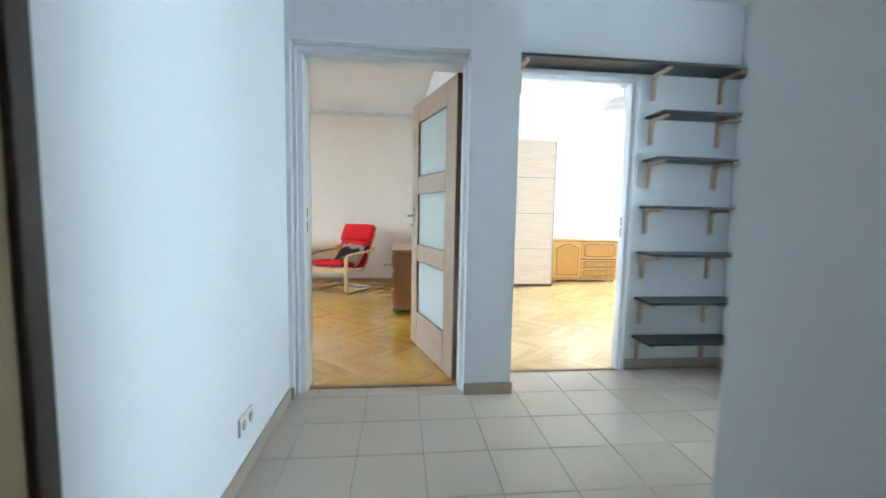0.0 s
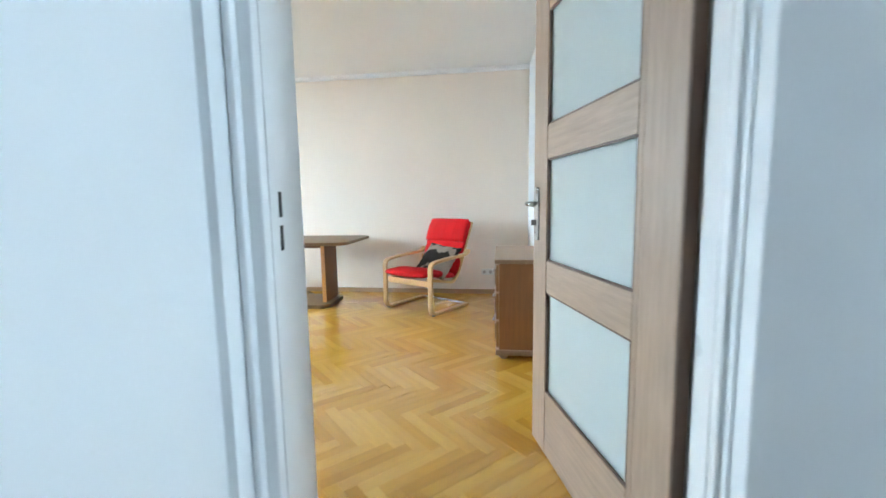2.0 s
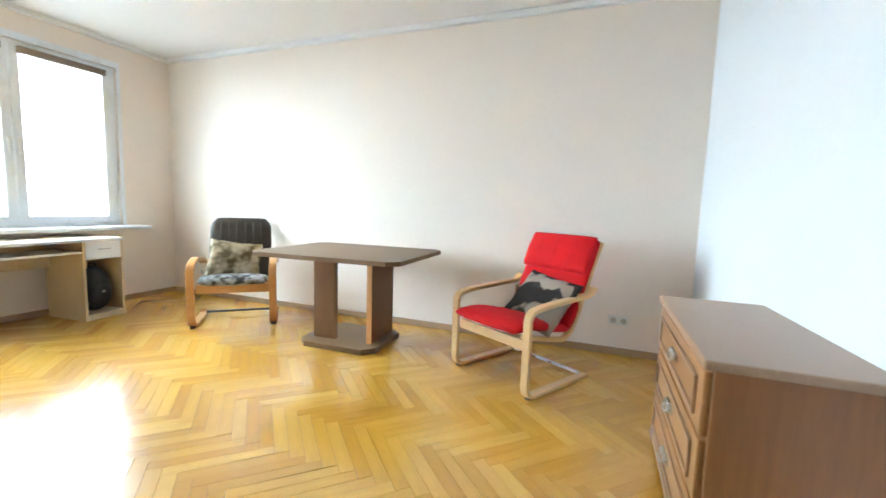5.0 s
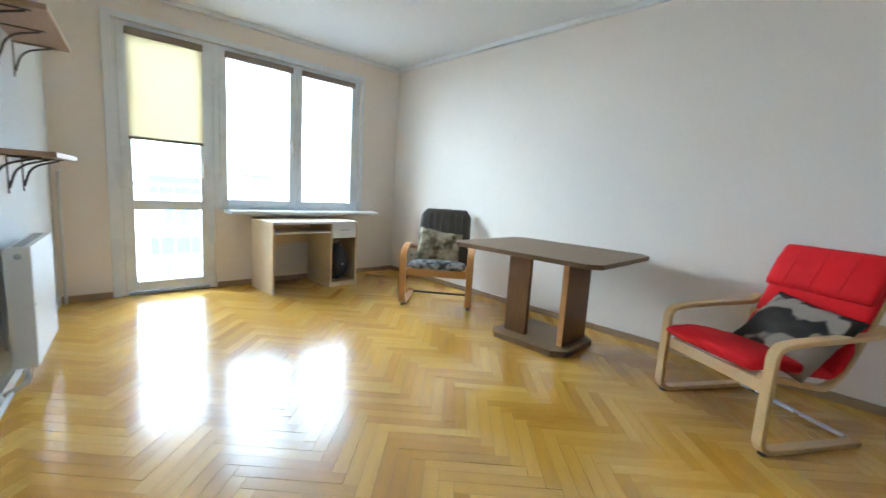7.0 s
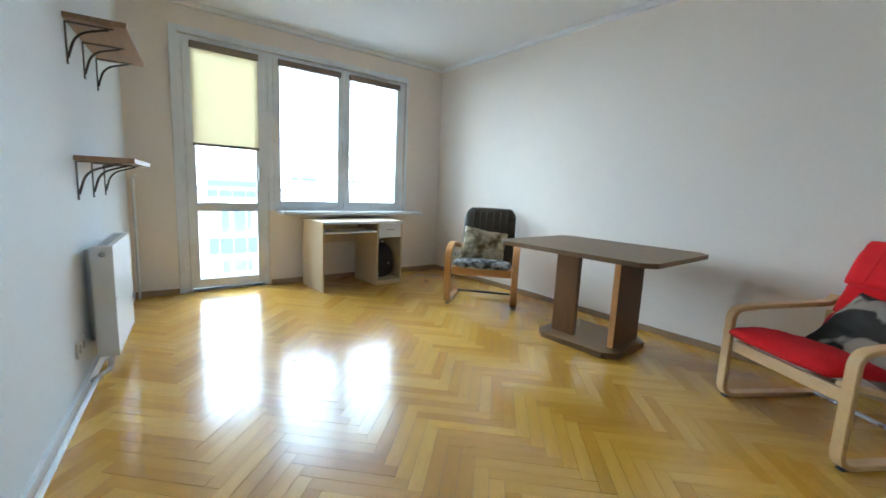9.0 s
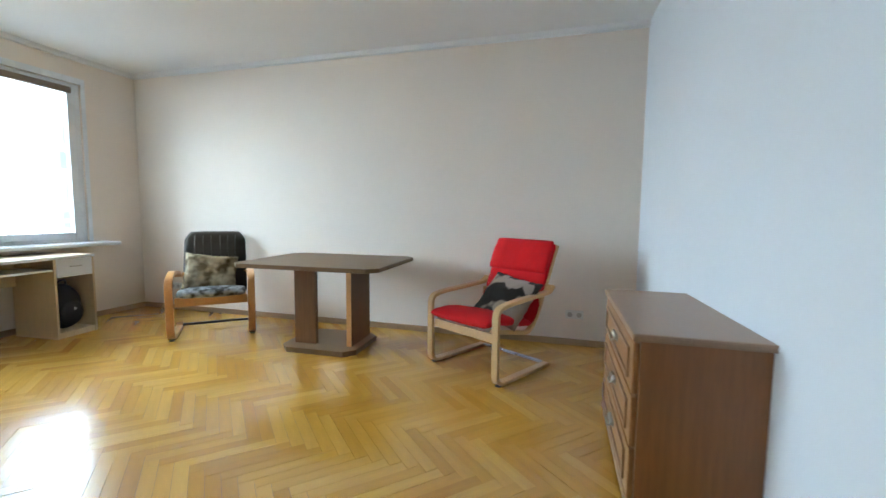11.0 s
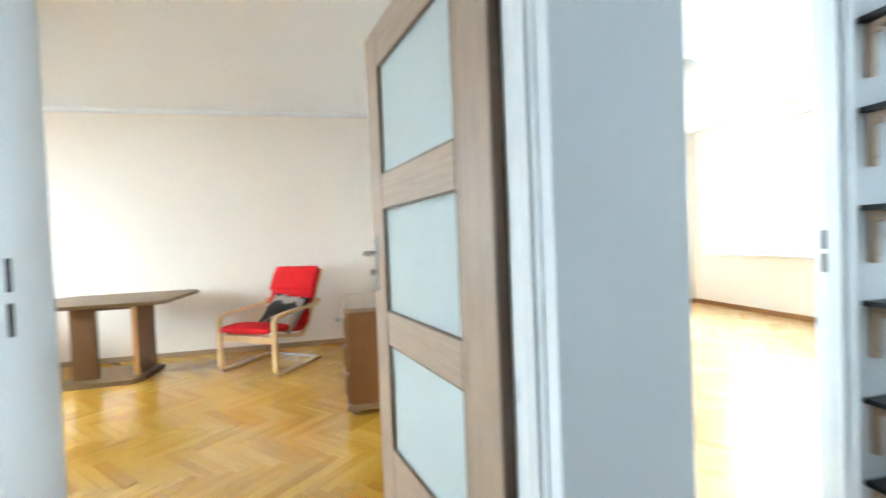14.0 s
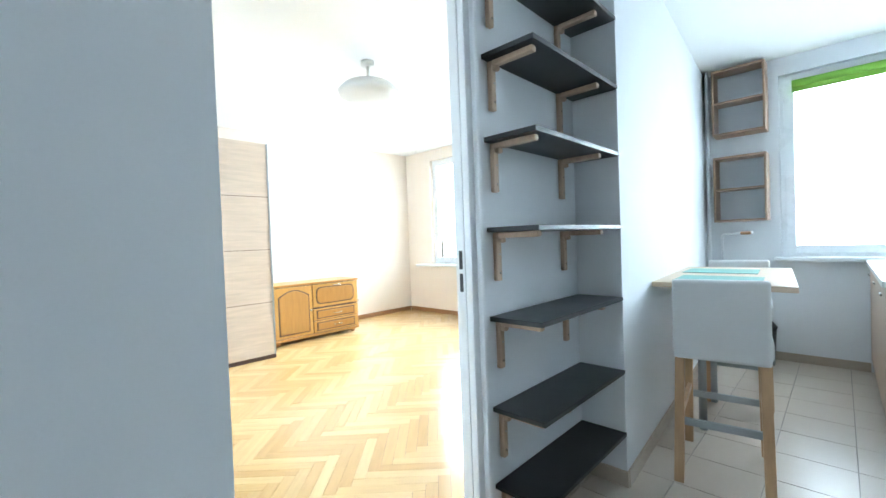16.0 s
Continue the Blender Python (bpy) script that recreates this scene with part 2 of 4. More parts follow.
def strip(points, x0, x1, thick, bm=None, taper=None):
    """A bent wooden strip along points of the y-z plane, from x0 to x1."""
    b = bmesh.new()
    pts = [Vector(p) for p in points]
    rings = []
    for i, p in enumerate(pts):
        d = (pts[min(i + 1, len(pts) - 1)] - pts[max(i - 1, 0)]).normalized()
        nrm = Vector((-d.y, d.x)) * thick / 2
        c, h = (x0 + x1) / 2, (x1 - x0) / 2 * (taper(i / (len(pts) - 1)) if taper else 1)
        e = thick * 0.15
        ring = []
        for sx, q in ((-h + e, nrm), (h - e, nrm), (h, nrm * 0.6), (h, -nrm * 0.6), (h - e, -nrm), (-h + e, -nrm), (-h, -nrm * 0.6), (-h, nrm * 0.6)):
            ring.append(b.verts.new((c + sx, p.x + q.x, p.y + q.y)))
        rings.append(ring)
    for r, s in zip(rings, rings[1:]):
        for i in range(8):
            b.faces.new((r[i], r[(i + 1) % 8], s[(i + 1) % 8], s[i]))
    b.faces.new(rings[0][::-1])
    b.faces.new(rings[-1])
    bmesh.ops.recalc_face_normals(b, faces=b.faces[:])
    return join(bm, b)


def padded(points, width, thick, seed=0, wrinkle=0.006, bm=None, power=3.2):
    """A padded cloth slab along points of the y-z plane."""
    b = bmesh.new()
    pts = []
    src = [Vector(p) for p in points]
    for p, q in zip(src, src[1:]):
        k = max(2, int((q - p).length / 0.025))
        pts += [p.lerp(q, i / k) for i in range(k)]
    pts.append(src[-1])
    rings, n = [], 32
    for i, p in enumerate(pts):
        d = (pts[min(i + 1, len(pts) - 1)] - pts[max(i - 1, 0)]).normalized()
        nrm = Vector((-d.y, d.x))
        end = min(i, len(pts) - 1 - i)
        g = (0.45, 0.78, 0.93)[end] if end < 3 else 1.0
        ring = []
        for j in range(n):
            a = 2 * math.pi * j / n
            cx = math.copysign(abs(math.cos(a)) ** (2 / power), math.cos(a)) * width / 2 * (0.96 + 0.04 * g)
            cz = math.copysign(abs(math.sin(a)) ** (2 / power), math.sin(a)) * thick / 2 * g
            w = wrinkle * noise.noise((cx * 9 + seed, p.x * 14, p.y * 14)) + wrinkle * 0.6 * noise.noise((cx * 30, p.x * 20 + seed, p.y * 20))
            cz += w * g
            ring.append(b.verts.new((cx, p.x + nrm.x * cz, p.y + nrm.y * cz)))
        rings.append(ring)
    for r, s in zip(rings, rings[1:]):
        for i in range(n):
            b.faces.new((r[i], r[(i + 1) % n], s[(i + 1) % n], s[i]))
    b.faces.new(rings[0][::-1])
    b.faces.new(rings[-1])
    bmesh.ops.recalc_face_normals(b, faces=b.faces[:])
    return join(bm, smooth(b))


def pillow(w, h, t, seed=0):
    b = bmesh.new()
    n = 22
    for side in (1, -1):
        g = {}
        for i in range(n + 1):
            for j in range(n + 1):
                u, v = i / n * 2 - 1, j / n * 2 - 1
                pin = 1 - 0.07 * (1 - abs(u * v))
                k = ((1 - u ** 4) * (1 - v ** 4)) ** 0.6
                z = side * t / 2 * k * (0.85 + 0.35 * noise.noise((u * 1.7 + seed, v * 1.7, seed))) + 0.012 * noise.noise((u * 5, v * 5, seed))
                g[i, j] = b.verts.new((u * w / 2 * pin, v * h / 2 * pin, z))
        for i in range(n):
            for j in range(n):
                q = (g[i, j], g[i + 1, j], g[i + 1, j + 1], g[i, j + 1])
                b.faces.new(q if side > 0 else q[::-1])
    bmesh.ops.remove_doubles(b, verts=b.verts[:], dist=0.0005)
    bmesh.ops.recalc_face_normals(b, faces=b.faces[:])
    return smooth(b)


def tube(points, r, bm=None, n=10):
    """A round tube along points in space."""
    b = bmesh.new()
    pts = [Vector(p) for p in points]
    rings = []
    for i, p in enumerate(pts):
        d = (pts[min(i + 1, len(pts) - 1)] - pts[max(i - 1, 0)]).normalized()
        s = d.cross(Vector((0.31, 0.17, 0.93)))
        s = (s if s.length > 0.05 else d.cross(Vector((1, 0, 0)))).normalized()
        u = d.cross(s)
        rings.append([b.verts.new(p + (s * math.cos(2 * math.pi * j / n) + u * math.sin(2 * math.pi * j / n)) * r) for j in range(n)])
    for x, y in zip(rings, rings[1:]):
        for j in range(n):
            b.faces.new((x[j], x[(j + 1) % n], y[(j + 1) % n], y[j]))
    b.faces.new(rings[0][::-1])
    b.faces.new(rings[-1])
    bmesh.ops.recalc_face_normals(b, faces=b.faces[:])
    return join(bm, smooth(b))


def lathe(profile, n=40, bm=None):
    """A turned body from (radius, height) pairs."""
    b = bmesh.new()
    rings = [[b.verts.new((r * math.cos(2 * math.pi * j / n), r * math.sin(2 * math.pi * j / n), z)) for j in range(n)] for r, z in profile]
    for x, y in zip(rings, rings[1:]):
        for j in range(n):
            b.faces.new((x[j], x[(j + 1) % n], y[(j + 1) % n], y[j]))
    b.faces.new(rings[0][::-1])
    b.faces.new(rings[-1])
    bmesh.ops.recalc_face_normals(b, faces=b.faces[:])
    return join(bm, smooth(b))


def moved(bm, m):
    bm.transform(m)
    return bm


def mesh_of(name, bm, material):
    me = bpy.data.meshes.new(name)
    bm.to_mesh(me)
    bm.free()
    me.materials.append(material)
    return me


def part(name, bm, material, parent, label=""):
    ob = new(name, mesh_of(name, bm, material))
    ob.parent = parent
    return tagged(ob, label)


def thing(name, m, label, category, group=""):
    ob = new(name)
    ob.matrix_world = m
    ob.empty_display_size = 0.1
    return tagged(ob, label, category, group)


def structure(name, bm, material, label="", category=""):
    return tagged(new(name, mesh_of(name, bm, material)), label, category, kind="structure")


# ---- the large structure ----
H = 2.65
SX0, SY0, SX1, SY1 = -0.125, 2.70, -4.55, 3.245  # the living room's slanting south wall


def south(x, off=0.0):
    return SY0 + (x - SX0) * (SY1 - SY0) / (SX1 - SX0) + off


structure("ceiling", box(-4.9, 6.3, -1.9, 7.6, H, H + 0.2), M_ceiling, "smooth white painted ceiling", "ceiling")
structure("ground", box(-60, 60, -60, 60, -9.2, -9.0), M_concrete, "grey paved ground far below the windows", "ground")
structure("floor_slab", box(-4.9, 6.3, -1.9, 7.6, -0.3, -0.03), M_concrete, "bare slab under the floors", "floor")
structure("wall_hall_west", box(-0.35, -0.15, -1.8, 2.45, 0, H), M_white, "smooth white hall wall", "wall")
structure("wall_hall_south", box(-0.15, 1.445, -1.8, -1.6, 0, H), M_white, "white wall closing the hall", "wall")
structure("wall_hall_east", box(1.445, 1.56, -1.8, 1.06, 0, H), M_white, "white hall wall ending at the kitchen", "wall")
structure("wall_kitchen_south", box(1.56, 5.9, 0.95, 1.06, 0, H), M_white, "white kitchen wall behind the units", "wall")
structure("wall_room_south", prism([(-0.125, 2.45), (-0.125, 2.70), (-4.8, south(-4.8)), (-4.8, 2.45)], 0, H), M_white, "white painted living room wall", "wall")
structure("wall_door_lintel", box(-0.125, 0.907, 2.452, 2.698, 2.09, H), M_white, "white wall above the living room door", "wall")
structure("wall_pier", box(0.907, 1.206, 2.45, 2.70, 0, H), M_white, "white wall pier between two doors", "wall")
structure("wall_room_east", prism([(0.90, 2.70), (1.206, 2.70), (1.206, 7.0), (0.78, 7.0), (0.79, 6.64)], 0, H), M_white, "white wall between living room and bedroom", "wall")
structure("wall_room_north", box(-4.8, 0.79, 6.64, 7.0, 0, H), M_cream, "cream painted living room wall", "wall")
structure("wall_niche_back", box(2.142, 2.94, 2.82, 2.90, 0, H), M_white, "white wall behind the niche shelves", "wall")
structure("wall_niche_lintel", box(1.206, 2.142, 2.822, 2.898, 2.12, H), M_white, "white wall above the bedroom door", "wall")
structure("wall_kitchen_north", prism([(2.94, 2.605), (5.9, 2.83), (5.9, 2.97), (2.94, 2.97)], 0, H), M_white, "white kitchen wall", "wall")
structure("wall_bedroom_north", box(1.206, 5.96, 7.275, 7.45, 0, H), M_cream, "white bedroom wall", "wall")

W0, W1 = -4.80, -4.55  # window wall
BD0, BD1, WN1, WTOP, WSILL = 3.665, 4.43, 6.075, 2.38, 0.80


def wall_with_hole(name, x0, x1, ya, yb, holes, material, label):
    """A wall along y, pierced by holes (y0, y1, z0, z1) in order of y."""
    b = bmesh.new()
    y = ya
    for h0, h1, z0, z1 in holes:
        if h0 > y:
            box(x0, x1, y, h0, 0, H, bm=b)
        if z0 > 0:
            box(x0, x1, h0, h1, 0, z0, bm=b)
        box(x0, x1, h0, h1, z1, H, bm=b)
        y = h1
    box(x0, x1, y, yb, 0, H, bm=b)
    structure(name, b, material, label, "wall")


wall_with_hole("wall_room_window", W0, W1, 3.1, 6.64, [(BD0, BD1, 0, WTOP), (BD1, WN1, WSILL, WTOP)], M_cream, "cream wall round balcony door and window")
wall_with_hole("wall_bedroom_east", 5.76, 5.96, 2.97, 7.275, [(4.55, 6.70, 0.80, 2.48)], M_cream, "white bedroom wall with a window")
wall_with_hole("wall_kitchen_east", 5.70, 5.90, 1.06, 2.82, [(1.12, 2.26, 0.92, 2.50)], M_white, "white kitchen wall with a window")

# trims
tr = box(-4.56, 0.80, 6.60, 6.65, 2.605, 2.66, 0.012)
structure("trim_cornice_north", tr, M_ceiling, "white plaster cornice", "trim")
structure("trim_cornice_west", box(-4.56, -4.51, 3.2, 6.602, 2.605, 2.66, 0.012), M_ceiling, "white plaster cornice", "trim")
structure("baseboard_north", box(-4.535, 0.79, 6.623, 6.639, 0, 0.055, 0.004), M_skirt, "brown wooden skirting", "baseboard")
structure("baseboard_window", box(-4.549, -4.533, 4.44, 6.623, 0, 0.055, 0.004), M_skirt, "brown wooden skirting", "baseboard")
structure("baseboard_window_corner", box(-4.549, -4.533, 3.25, 3.598, 0, 0.055, 0.004), M_skirt, "brown wooden skirting", "baseboard")
structure("baseboard_east", prism([(0.872, 3.3), (0.888, 3.3), (0.792, 6.623), (0.776, 6.623)], 0, 0.055), M_skirt, "brown wooden skirting", "baseboard")
structure("baseboard_south", prism([(-0.2, south(-0.2)), (-0.2, south(-0.2, 0.016)), (-4.53, south(-4.53, 0.016)), (-4.53, south(-4.53))], 0, 0.065), M_rad, "white painted skirting", "baseboard")
structure("baseboard_bedroom_north", box(1.21, 5.74, 7.259, 7.274, 0, 0.065, 0.004), M_drawer, "brown wooden skirting", "baseboard")
structure("baseboard_bedroom_east", box(5.744, 5.759, 2.98, 7.258, 0, 0.065, 0.004), M_drawer, "brown wooden skirting", "baseboard")
for nm, bm in (
    ("baseboard_hall_west", box(-0.149, -0.139, 0.80, 2.44, 0, 0.075, 0.003)),
    ("baseboard_hall_corner", box(-0.139, -0.118, 2.438, 2.449, 0, 0.075, 0.003)),
    ("baseboard_pier", box(0.905, 1.217, 2.438, 2.449, 0, 0.075, 0.003)),
    ("baseboard_pier_side", box(1.207, 1.217, 2.449, 2.80, 0, 0.075, 0.003)),
    ("baseboard_niche_back", box(2.157, 2.929, 2.808, 2.819, 0, 0.075, 0.003)),
    ("baseboard_niche_side", box(2.929, 2.939, 2.595, 2.808, 0, 0.075, 0.003)),
    ("baseboard_kitchen_north", prism([(2.942, 2.592), (5.69, 2.80), (5.69, 2.812), (2.942, 2.603)], 0, 0.075)),
    ("baseboard_kitchen_east", box(5.688, 5.699, 1.72, 2.79, 0, 0.075, 0.003)),
    ("baseboard_hall_east", box(1.434, 1.444, -1.5, 1.05, 0, 0.075, 0.003)),
):
    structure(nm, bm, M_base_tile, "beige tile skirting", "baseboard")

# ---- doors ----


def door_frame(name, x0, x1, y0, y1, top, label, wide=0.055, rebate=0.0, slim=0.0):
    """A painted box frame with stepped casing in an opening along x."""
    t = tagged(new(name), label, "door frame", kind="structure")
    for n_, a, b in (("jamb", x0 - wide, x0), ("jamb", x1 + slim, x1 + wide)):
        s = 1 if a < x0 - 0.001 else -1
        o = a if s > 0 else b
        wd_ = b - a
        bm = box(a, b, y0 + 0.05, y1 + 0.004 - (rebate if s < 0 else 0), 0, top, 0.004)
        q = sorted((o + s * wd_ * 0.3, o + s * wd_ * 0.97))
        box(q[0], q[1], y0 + 0.02, y0 + 0.05, 0, top, 0.006, bm)
        q = sorted((o, o + s * wd_ * 0.35))
        box(q[0], q[1], y0, y0 + 0.05, 0, top + 0.03, 0.006, bm)
        part(n_, bm, M_gloss, t)
    bm = box(x0 - wide, x1 + wide, y0 + 0.05, y1 + 0.004, top + 0.001, top + wide, 0.004)
    box(x0 - wide, x1 + wide, y0 + 0.02, y0 + 0.05, top + 0.02, top + wide, 0.006, bm)
    part("head", bm, M_gloss, t)
    return t


d1 = door_frame("door_1", -0.066, 0.852, 2.50, 2.70, 2.035, "white painted door frame of the living room", rebate=0.075, slim=0.034)
for z in (1.087, 1.007):
    part("strike_plate", box(-0.068, -0.0645, 2.585, 2.598, z, z + 0.06, 0.001), M_black, d1, "dark steel strike plate")
d2 = door_frame("door_2", 1.262, 2.104, 2.775, 2.86, 2.065, "white painted door frame of the bedroom", 0.05)
for z in (1.065, 0.985):
    part("strike_plate", box(2.1025, 2.106, 2.835, 2.85, z, z + 0.065, 0.001), M_black, d2, "dark steel strike plate")
structure("threshold_living", box(-0.066, 0.852, 2.585, 2.625, -0.03, 0.006, 0.003), M_drawer, "brown wooden threshold", "threshold")
structure("threshold_bedroom", box(1.262, 2.104, 2.79, 2.83, -0.03, 0.005, 0.003), M_drawer, "wooden threshold", "threshold")

leaf = tagged(new("door_leaf"), "open grey-oak door leaf with three frosted panes", "door")
leaf.matrix_world = pose(0.856, 2.645, 0, 0, 0, 105.4)
LW, LT = 0.945, 0.04
part("lock_stile", box(LW - 0.146, LW, -LT, 0, 0.01, 2.02, 0.003), M_leaf, leaf)
part("hinge_stile", box(0.006, 0.155, -LT, 0, 0.01, 2.02, 0.003), M_leaf, leaf)
part("inner_stile", box(0.163, 0.185, -LT + 0.004, -0.004, 0.01, 2.02, 0.002), M_leaf, leaf)
part("groove", box(0.154, 0.164, -LT + 0.01, -0.01, 0.01, 2.02), M_edge, leaf, "dark shadow groove")
part("edge_band", box(0.0, 0.0058, -LT + 0.002, -0.002, 0.01, 2.02), M_hinge_edge, leaf, "dark hinge edge")
for z0, z1 in ((0.01, 0.29), (0.731, 0.864), (1.287, 1.420), (1.86, 2.02)):
    part("rail", box(0.186, LW - 0.1465, -LT + 0.002, -0.002, z0, z1, 0.002), M_leaf_h, leaf)
for z0, z1 in ((0.29, 0.731), (0.864, 1.287), (1.420, 1.86)):
    pane = part("pane", box(0.186, LW - 0.1465, -LT / 2 - 0.003, -LT / 2 + 0.003, z0, z1), M_frost, leaf, "frosted glass pane")
    b = bmesh.new()
    for a in (-LT + 0.006, -0.012):
        box(0.186, 0.194, a, a + 0.006, z0, z1, bm=b)
        box(LW - 0.155, LW - 0.147, a, a + 0.006, z0, z1, bm=b)
        box(0.194, LW - 0.155, a, a + 0.006, z0, z0 + 0.008, bm=b)
        box(0.194, LW - 0.155, a, a + 0.006, z1 - 0.008, z1, bm=b)
    part("bead", b, M_edge, pane, "dark glazing bead")
for side in (0, 1):
    y = 0.0 if side else -LT
    s = 1 if side else -1
    plate = part("handle_plate", box(LW - 0.068, LW - 0.028, min(y, y + s * 0.008), max(y, y + s * 0.008), 0.945, 1.175, 0.002), M_steel, leaf, "satin steel backplate")
    c = LW - 0.048
    lever = tube(rounded([(c, y, 1.105), (c, y + s * 0.055, 1.105), (c - 0.115, y + s * 0.06, 1.10)], 0.02), 0.009)
    part("lever", lever, M_steel, plate)
    part("key", box(c - 0.003, c + 0.003, min(y, y + s * 0.03), max(y, y + s * 0.03), 1.01, 1.035, 0.001), M_steel, plate)

# entrance door in the hall's west wall
d3 = tagged(new("door_3"), "dark brown entrance door frame in the hall wall", "door", kind="structure")
part("jamb", box(-0.15, -0.118, 0.725, 0.772, 0, 2.1, 0.004), M_dark, d3)
part("jamb", box(-0.15, -0.118, -0.26, -0.21, 0, 2.1, 0.004), M_dark, d3)
part("head", box(-0.15, -0.118, -0.21, 0.725, 2.05, 2.1, 0.004), M_dark, d3)
part("door_leaf", box(-0.15, -0.135, -0.21, 0.725, 0.01, 2.05, 0.004), M_mdesk, d3)

# ---- windows ----


def sash(parent, x, y0, y1, z0, z1, rail=0.065, bar=None, depth=0.05):
    """A pvc sash in the plane x, with its pane; bar: height of a cross rail."""
    s = part("sash", box(x - depth / 2, x + depth / 2, y0, y0 + rail, z0, z1, 0.006), M_pvc, parent)
    for n_, q in (("stile", (y1 - rail, y1, z0, z1)), ("rail", (y0 + rail, y1 - rail, z0, z0 + rail)), ("rail", (y0 + rail, y1 - rail, z1 - rail, z1))):
        part(n_, box(x - depth / 2, x + depth / 2, *q, 0.006), M_pvc, s)
    if bar:
        part("rail", box(x - depth / 2, x + depth / 2, y0 + rail, y1 - rail, bar - rail / 2, bar + rail / 2, 0.006), M_pvc, s)
    for a, b in (((z0, bar), (bar, z1)) if bar else ((z0, z1),)):
        p = part("pane", box(x - 0.008, x - 0.004, y0 + rail - 0.005, y1 - rail + 0.005, a + 0.03, b - 0.03), M_glass, s, "clear glass pane")
        p.visible_shadow = False
    return s


XW = -4.60
win = tagged(new("window_1"), "white pvc window with two sashes above the desk", "window", kind="structure")
part("frame", join(box(XW - 0.03, XW + 0.03, BD1 + 0.001, BD1 + 0.06, WSILL, WTOP, 0.004), box(XW - 0.03, XW + 0.03, WN1 - 0.05, WN1 - 0.001, WSILL, WTOP, 0.004)), M_pvc, win)
part("frame_rail", join(box(XW - 0.03, XW + 0.03, BD1 + 0.06, WN1 - 0.05, WTOP - 0.05, WTOP, 0.004), box(XW - 0.03, XW + 0.03, BD1 + 0.06, WN1 - 0.05, WSILL, WSILL + 0.045, 0.004)), M_pvc, win)
for a, b in ((BD1 + 0.055, 5.262), (5.266, WN1 - 0.045)):
    s = sash(win, XW + 0.012, a, b, WSILL + 0.03, WTOP - 0.03, 0.07)
    c = 5.23 if a < 5 else 5.30
    part("handle", join(box(XW + 0.037, XW + 0.052, c - 0.014, c + 0.014, 1.50, 1.57, 0.003), box(XW + 0.05, XW + 0.068, c - 0.01, c + 0.01, 1.43, 1.55, 0.004)), M_plastic, s)
    part("blind_cassette", box(XW + 0.04, XW + 0.075, a + 0.05, b - 0.05, WTOP - 0.105, WTOP - 0.045, 0.008), M_cassette, s, "brown roller blind cassette")
part("window_sill", box(-4.70, -4.33, BD1 + 0.08, 6.24, WSILL - 0.035, WSILL + 0.002, 0.01), M_gloss, win, "white window board")

bd = tagged(new("window_2"), "white pvc balcony door with a half-drawn blind", "balcony door", kind="structure")
part("frame", join(box(XW - 0.03, XW + 0.03, BD0 + 0.001, BD0 + 0.05, 0, WTOP, 0.004), box(XW - 0.03, XW + 0.03, BD1 - 0.055, BD1, 0, WTOP, 0.004)), M_pvc, bd)
part("frame_rail", box(XW - 0.03, XW + 0.03, BD0 + 0.05, BD1 - 0.055, WTOP - 0.045, WTOP, 0.004), M_pvc, bd)
part("threshold", box(XW - 0.04, XW + 0.05, BD0 + 0.05, BD1 - 0.055, 0, 0.03, 0.004), M_grey, bd, "grey metal threshold")
s = sash(bd, XW + 0.012, BD0 + 0.03, BD1 - 0.03, 0.035, WTOP - 0.03, 0.085, 0.83)
part("blind_cassette", box(XW + 0.04, XW + 0.078, BD0 + 0.09, BD1 - 0.09, WTOP - 0.11, WTOP - 0.05, 0.008), M_cassette, s, "brown roller blind cassette")
part("blind", box(XW + 0.05, XW + 0.053, BD0 + 0.095, BD1 - 0.095, 1.43, WTOP - 0.08), M_blind, s, "cream roller blind cloth")
part("bottom_bar", box(XW + 0.043, XW + 0.06, BD0 + 0.092, BD1 - 0.092, 1.405, 1.432, 0.004), M_cassette, s)
part("handle", box(XW + 0.04, XW + 0.07, BD1 - 0.10, BD1 - 0.08, 1.10, 1.24, 0.005), M_plastic, s)

bw = tagged(new("window_3"), "white bedroom window with two sashes", "window", kind="structure")
part("frame", join(box(5.82, 5.88, 4.551, 4.60, 0.80, 2.48, 0.004), box(5.82, 5.88, 6.65, 6.699, 0.80, 2.48, 0.004)), M_pvc, bw)
part("frame_rail", join(box(5.82, 5.88, 4.60, 6.65, 2.43, 2.48, 0.004), box(5.82, 5.88, 4.60, 6.65, 0.80, 0.85, 0.004)), M_pvc, bw)
sash(bw, 5.84, 4.58, 5.62, 0.83, 2.45, 0.07)
sash(bw, 5.84, 5.624, 6.67, 0.83, 2.45, 0.07)
part("window_sill", box(5.60, 5.83, 4.45, 6.95, 0.765, 0.80, 0.01), M_gloss, bw, "white window board")

kw = tagged(new("window_4"), "white kitchen window under a rolled green blind", "window", kind="structure")
part("frame", join(box(5.76, 5.82, 1.121, 1.17, 0.92, 2.50, 0.004), box(5.76, 5.82, 2.20, 2.259, 0.92, 2.50, 0.004)), M_pvc, kw)
part("frame_rail", join(box(5.76, 5.82, 1.17, 2.20, 2.45, 2.50, 0.004), box(5.76, 5.82, 1.17, 2.20, 0.92, 0.97, 0.004)), M_pvc, kw)
s = sash(kw, 5.775, 1.15, 2.23, 0.945, 2.47, 0.07)
part("blind_roll", moved(tube([(0, 1.2, 0), (0, 2.17, 0)], 0.03), Matrix.Translation((5.72, 0, 2.41))), M_green, s, "rolled green blind")
part("blind", box(5.722, 5.726, 1.2, 2.17, 2.335, 2.41), M_green, s, "green blind cloth")
